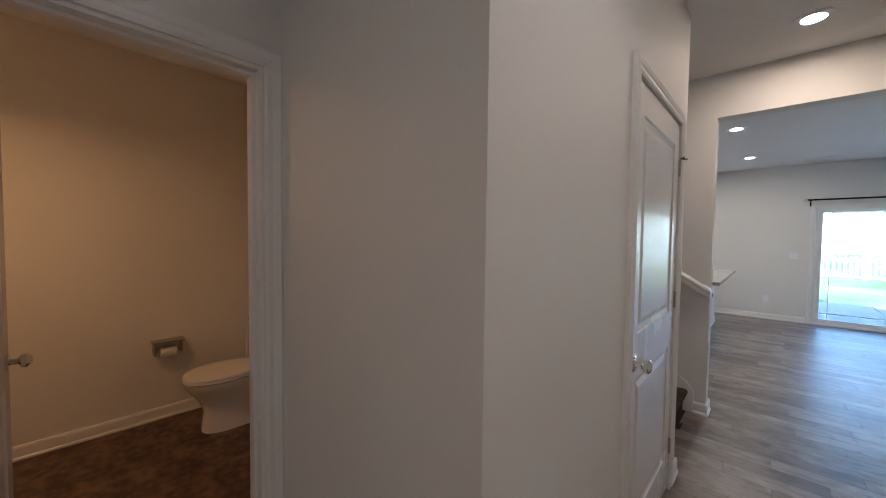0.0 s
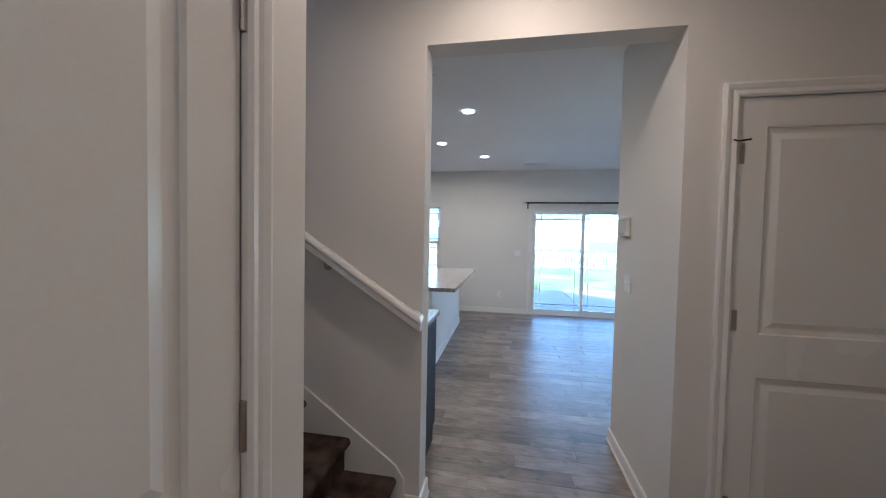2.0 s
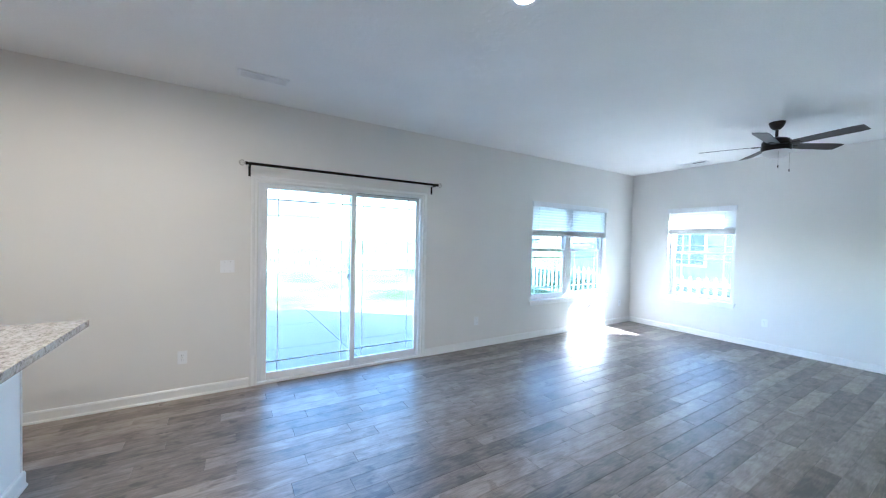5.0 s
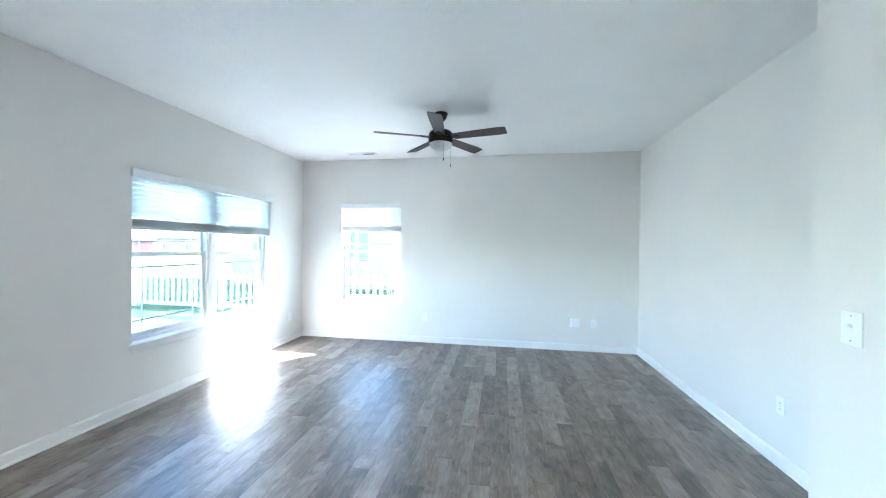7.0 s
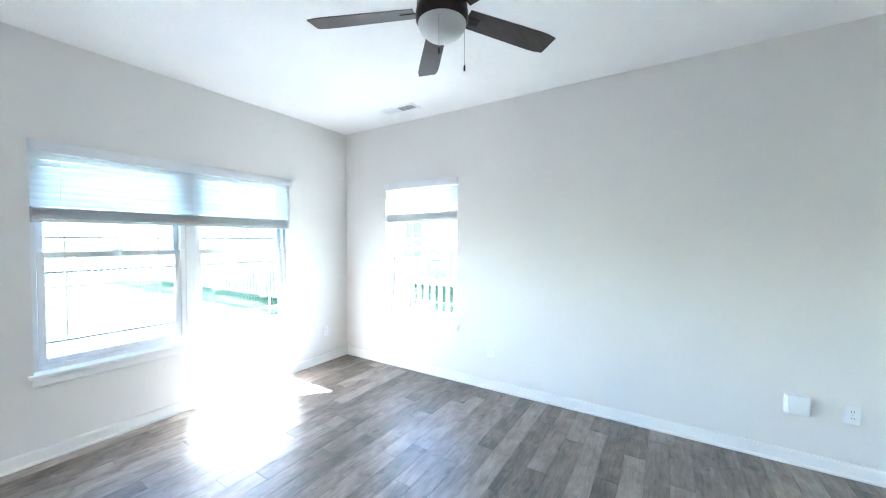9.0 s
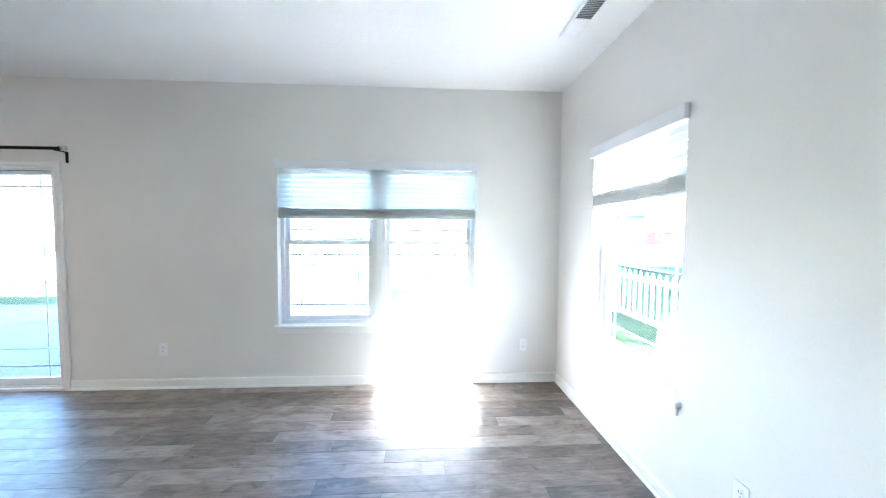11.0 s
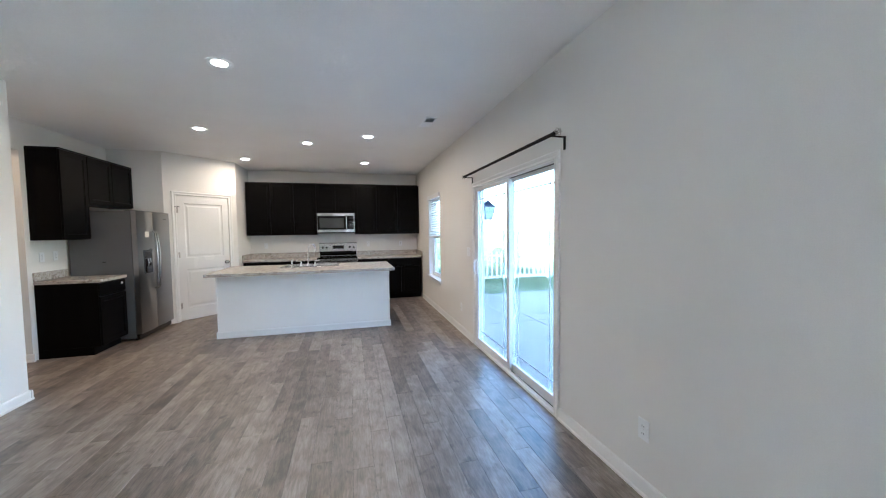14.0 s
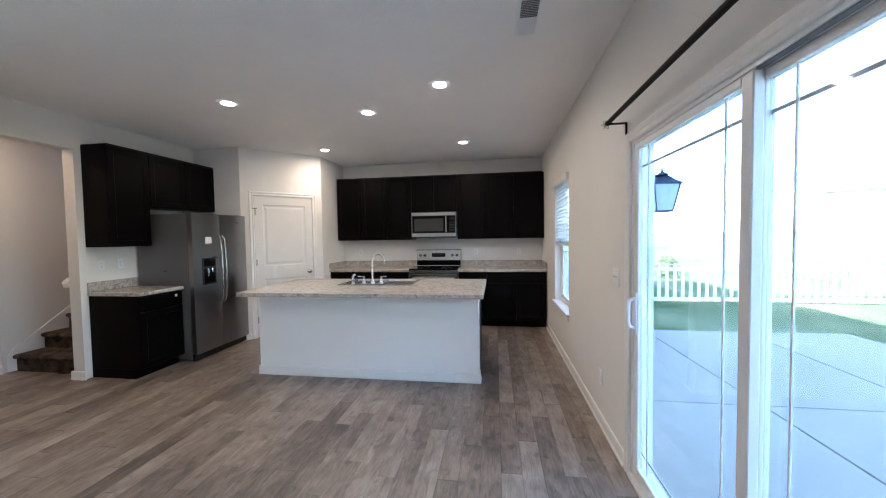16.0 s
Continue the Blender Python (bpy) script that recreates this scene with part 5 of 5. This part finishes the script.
fence("picket_fence", (-6.6, -1.0), (-6.6, 14.0), "white vinyl picket fence along the lawn", 5)
fence("picket_fence", (-6.6, 14.0), (8.9, 14.0), "white vinyl picket fence at the far end of the lawn", 7)
fence("picket_fence", (8.9, 14.0), (8.9, -4.0), "white vinyl picket fence facing the neighbour", 7)


def house(m, w, d, h, roof_h, wall_m, label, wins, lap=0.0):
    hs = thing("house", m, label, "house", "neighbouring houses")
    part("wall", one_box(-w / 2, w / 2, -d / 2, d / 2, 0.0, h), wall_m, hs)
    rf = bmesh.new()
    rings(rf, [[(x, -d / 2 - 0.4, h - 0.05), (x, d / 2 + 0.4, h - 0.05), (x, d / 2 + 0.4, h + 0.12), (x, 0, h + roof_h), (x, -d / 2 - 0.4, h + 0.12)] for x in (-w / 2 - 0.4, w / 2 + 0.4)])
    part("roof", rf, ROOF, hs, "dark shingle roof")
    if lap:
        z = lap
        while z < h - 0.05:
            bm_ = bmesh.new()
            rings(bm_, [[(x, -d / 2 - 0.001, z + lap - 0.005), (x, -d / 2 - 0.012, z), (x, -d / 2 - 0.001, z)] for x in (-w / 2, w / 2)])
            part("siding_board", bm_, wall_m, hs)
            z += lap
    for x, z, ww, hh in wins:
        wf = part("window", ring_frame(bmesh.new(), x - ww / 2, x + ww / 2, z, z + hh, 0.09, -d / 2 - 0.05, -d / 2 - 0.012, 0), FENCE, hs, "white framed window")
        part("window_pane", one_box(x - ww / 2 + 0.08, x + ww / 2 - 0.08, -d / 2 - 0.03, -d / 2 - 0.02, z + 0.08, z + hh - 0.08), FARGLASS, wf)
        part("mullion", one_box(x - 0.03, x + 0.03, -d / 2 - 0.045, -d / 2 - 0.031, z + 0.09, z + hh - 0.09), FENCE, wf)
    return hs


house(pose(18.6, 0.9, GZ - 0.06, 0, 0, -90), 14, 9, 3.7, 1.9, SIDING, "grey lap-sided house beyond the fence", [(-4, 0.9, 1.1, 1.5), (-1.5, 0.9, 1.1, 1.5), (0.9, 0.9, 1.1, 1.5), (3, 0.9, 1.1, 1.5)], 0.2)
house(pose(40, 45, GZ - 0.06, 0, 0, -42), 4.8, 6, 1.8, 0.5, REDWALL, "low red barn with a white window beyond the fence", [(-0.8, 0.5, 0.8, 0.9)])
house(pose(46, 44, GZ - 0.06, 0, 0, -42), 5.5, 6, 2.2, 0.7, CREAM, "low cream outbuilding beside the red barn", [(-1.4, 0.6, 0.8, 1.1), (1.2, 0.6, 0.8, 1.1)])
house(pose(64.6, 100, GZ - 0.06, 0, 0, -31), 12, 9, 6.2, 3.2, BLUEGREY, "blue-grey house far beyond the fence", [(-3.5, 0.9, 1.2, 1.6), (3.5, 0.9, 1.2, 1.6), (-3.5, 3.8, 1.2, 1.5), (0, 3.8, 1.2, 1.5), (3.5, 3.8, 1.2, 1.5)])
house(pose(4, 62, GZ - 0.06), 18, 10, 5.2, 2.8, CREAM, "cream house in the distance", [(-5, 1.0, 1.3, 1.5), (0, 1.0, 1.3, 1.5), (5, 1.0, 1.3, 1.5)])
house(pose(-34, 40, GZ - 0.06, 0, 0, 40), 16, 10, 5.2, 2.8, CREAM, "cream house beyond the fence", [(-4, 1.0, 1.3, 1.5), (0, 1.0, 1.3, 1.5), (4, 1.0, 1.3, 1.5)])


def shrub(x, y, h, seed):
    rng = random.Random(seed)
    t = thing("shrub", pose(x, y, GZ - 0.06), "small green shrub behind the picket fence", "shrub")
    tr = bmesh.new()
    tube(tr, [(0, 0, 0), (0.05, 0.02, h * 0.3), (-0.03, 0.05, h * 0.6), (0.02, 0.0, h * 0.92)], [0.03, 0.025, 0.015, 0.006], 8)
    for k in range(9):
        a, z = rng.uniform(0, 6.28), h * rng.uniform(0.3, 0.75)
        l = h * rng.uniform(0.15, 0.3)
        tube(tr, [(0, 0, z), (math.cos(a) * l * 0.6, math.sin(a) * l * 0.6, z + l * 0.3), (math.cos(a) * l, math.sin(a) * l, z + l * 0.6)], [0.012, 0.008, 0.004], 6)
    part("trunk", tr, BARK, t)
    vs, fs = [], []
    for k in range(1800):
        u = rng.random()
        z = h * (0.08 + 0.92 * u)
        rad = h * 0.55 * math.sqrt(1 - 0.95 * u * u) * math.sqrt(rng.random()) * (0.8 + 0.4 * math.sin(3 * u + k % 5))
        a = rng.uniform(0, 6.28)
        c = Vector((math.cos(a) * rad, math.sin(a) * rad, z))
        r1 = Vector((rng.uniform(-1, 1), rng.uniform(-1, 1), rng.uniform(-1, 1))).normalized() * 0.05
        r2 = r1.orthogonal().normalized() * 0.03
        i = len(vs)
        vs += [c - r1, c + r2, c + r1, c - r2]
        fs.append((i, i + 1, i + 2, i + 3))
    me = bpy.data.meshes.new("crown")
    me.from_pydata([tuple(v) for v in vs], [], fs)
    me.materials.append(LEAF)
    cr = new("crown", me)
    cr.parent = t
    tagged(cr, "many small green leaves", kind="stuff")


shrub(-11.5, 5.3, 0.80, 7)

ln_t = thing("wall_lantern", pose(-0.29, 0.115, 1.712) @ Matrix.Scale(0.88, 4), "dark metal wall lantern coloured with the sky's blue, frosted glass, beside the door", "wall lantern")
part("back_plate", one_box(-0.05, 0.05, 0.001, 0.02, -0.10, 0.12, 0.006), LANTERNMETAL, ln_t)
part("arm", tube(bmesh.new(), [(0, 0.02, 0.06), (0, 0.11, 0.125), (0, 0.195, 0.115)], 0.009, 8), LANTERNMETAL, ln_t)
lo, hi = 0.052, 0.085      # half widths of the glass below and above
part("glass", rings(bmesh.new(), [[(-h, 0.195 - h, z), (h, 0.195 - h, z), (h, 0.195 + h, z), (-h, 0.195 + h, z)] for h, z in ((lo, -0.14), (hi, 0.045))]), LANTERNGLASS, ln_t, "pale frosted glass")
part("roof_cap", rings(bmesh.new(), [[(-s, 0.195 - s, z), (s, 0.195 - s, z), (s, 0.195 + s, z), (-s, 0.195 + s, z)] for s, z in ((0.10, 0.046), (0.10, 0.054), (0.07, 0.075), (0.03, 0.115), (0.045, 0.12), (0.02, 0.135), (0.006, 0.15), (0.004, 0.175))]), LANTERNMETAL, ln_t)
part("base_ring", one_box(-0.056, 0.056, 0.139, 0.251, -0.15, -0.14), LANTERNMETAL, ln_t)
for sx in (-1, 1):
    for sy in (-1, 1):
        part("corner_bar", tube(bmesh.new(), [(sx * 0.054, 0.195 + sy * 0.054, -0.14), (sx * 0.087, 0.195 + sy * 0.087, 0.047)], 0.005, 6), LANTERNMETAL, ln_t)

# ---- floor ----
bm = bmesh.new()
for x0, x1, y0, y1 in ((-4.0, 6.28, -5.05, 0.0), (-1.91, 1.63, -10.6, -5.05)):
    bx(bm, x0, x1, y0, y1, -0.2, -0.008)
floor = fixed("floor", bm, DARK, "grey-brown wood-look vinyl plank floor", "floor")
PWID, PLEN = 0.127, 0.915
sized = {}


def plank_verts(x, y, length, width):
    hl, hw, c = length / 2 - 0.0005, width / 2 - 0.0005, 0.0009
    return [(x + sx * (hl - k), y + sy * (hw - k), z) for k, z in ((0, -0.006), (0, -0.0012), (c, 0.0)) for sx, sy in ((-1, -1), (1, -1), (1, 1), (-1, 1))]


PF = [(0, 1, 5, 4), (1, 2, 6, 5), (2, 3, 7, 6), (3, 0, 4, 7), (4, 5, 9, 8), (5, 6, 10, 9), (6, 7, 11, 10), (7, 4, 8, 11), (8, 9, 10, 11)]


def plank_mesh(length, width):
    key = round(length, 3)
    if key not in sized:
        me = bpy.data.meshes.new("plank")
        me.from_pydata(plank_verts(0, 0, length, width), [], PF)
        me.materials.append(PLANK)
        sized[key] = me
    return sized[key]


rng = random.Random(11)
far_v, far_f = [], []


def plank_row(xa, xb, yc, start):
    x = start
    while x < xb:
        a, b = max(x, xa), min(x + PLEN, xb)
        if b - a > 0.03:
            if a > 0.2 and yc > -4.95:      # the living room, where the walk passes nearest
                ob = new("plank", plank_mesh(b - a, PWID))
                ob.parent = floor
                ob.location = ((a + b) / 2, yc, 0)
            else:
                k = len(far_v)
                far_v.extend(plank_verts((a + b) / 2, yc, b - a, PWID))
                far_f.extend(tuple(i + k for i in f) for f in PF)
        x += PLEN


for row in range(83):
    yc = -PWID * (row + 0.5)
    start = -5.3 + (row * 0.337 + rng.uniform(-0.12, 0.12)) % PLEN
    if yc > -4.90:
        plank_row(-4.0, 6.28, yc, start)
    elif yc > -5.05:
        plank_row(-4.0, 2.70, yc, start)
    elif yc > -6.3:
        plank_row(-1.0, 1.63, yc, start)
    elif yc > -8.15:
        plank_row(-1.03, 0.25, yc, start)
    else:
        plank_row(-1.91, 0.25, yc, start)
me = bpy.data.meshes.new("plank_field")
me.from_pydata(far_v, [], far_f)
me.materials.append(PLANKS)
field = new("plank_field", me)
field.parent = floor
tagged(field, "grey-brown vinyl planks of kitchen and hall", kind="stuff")
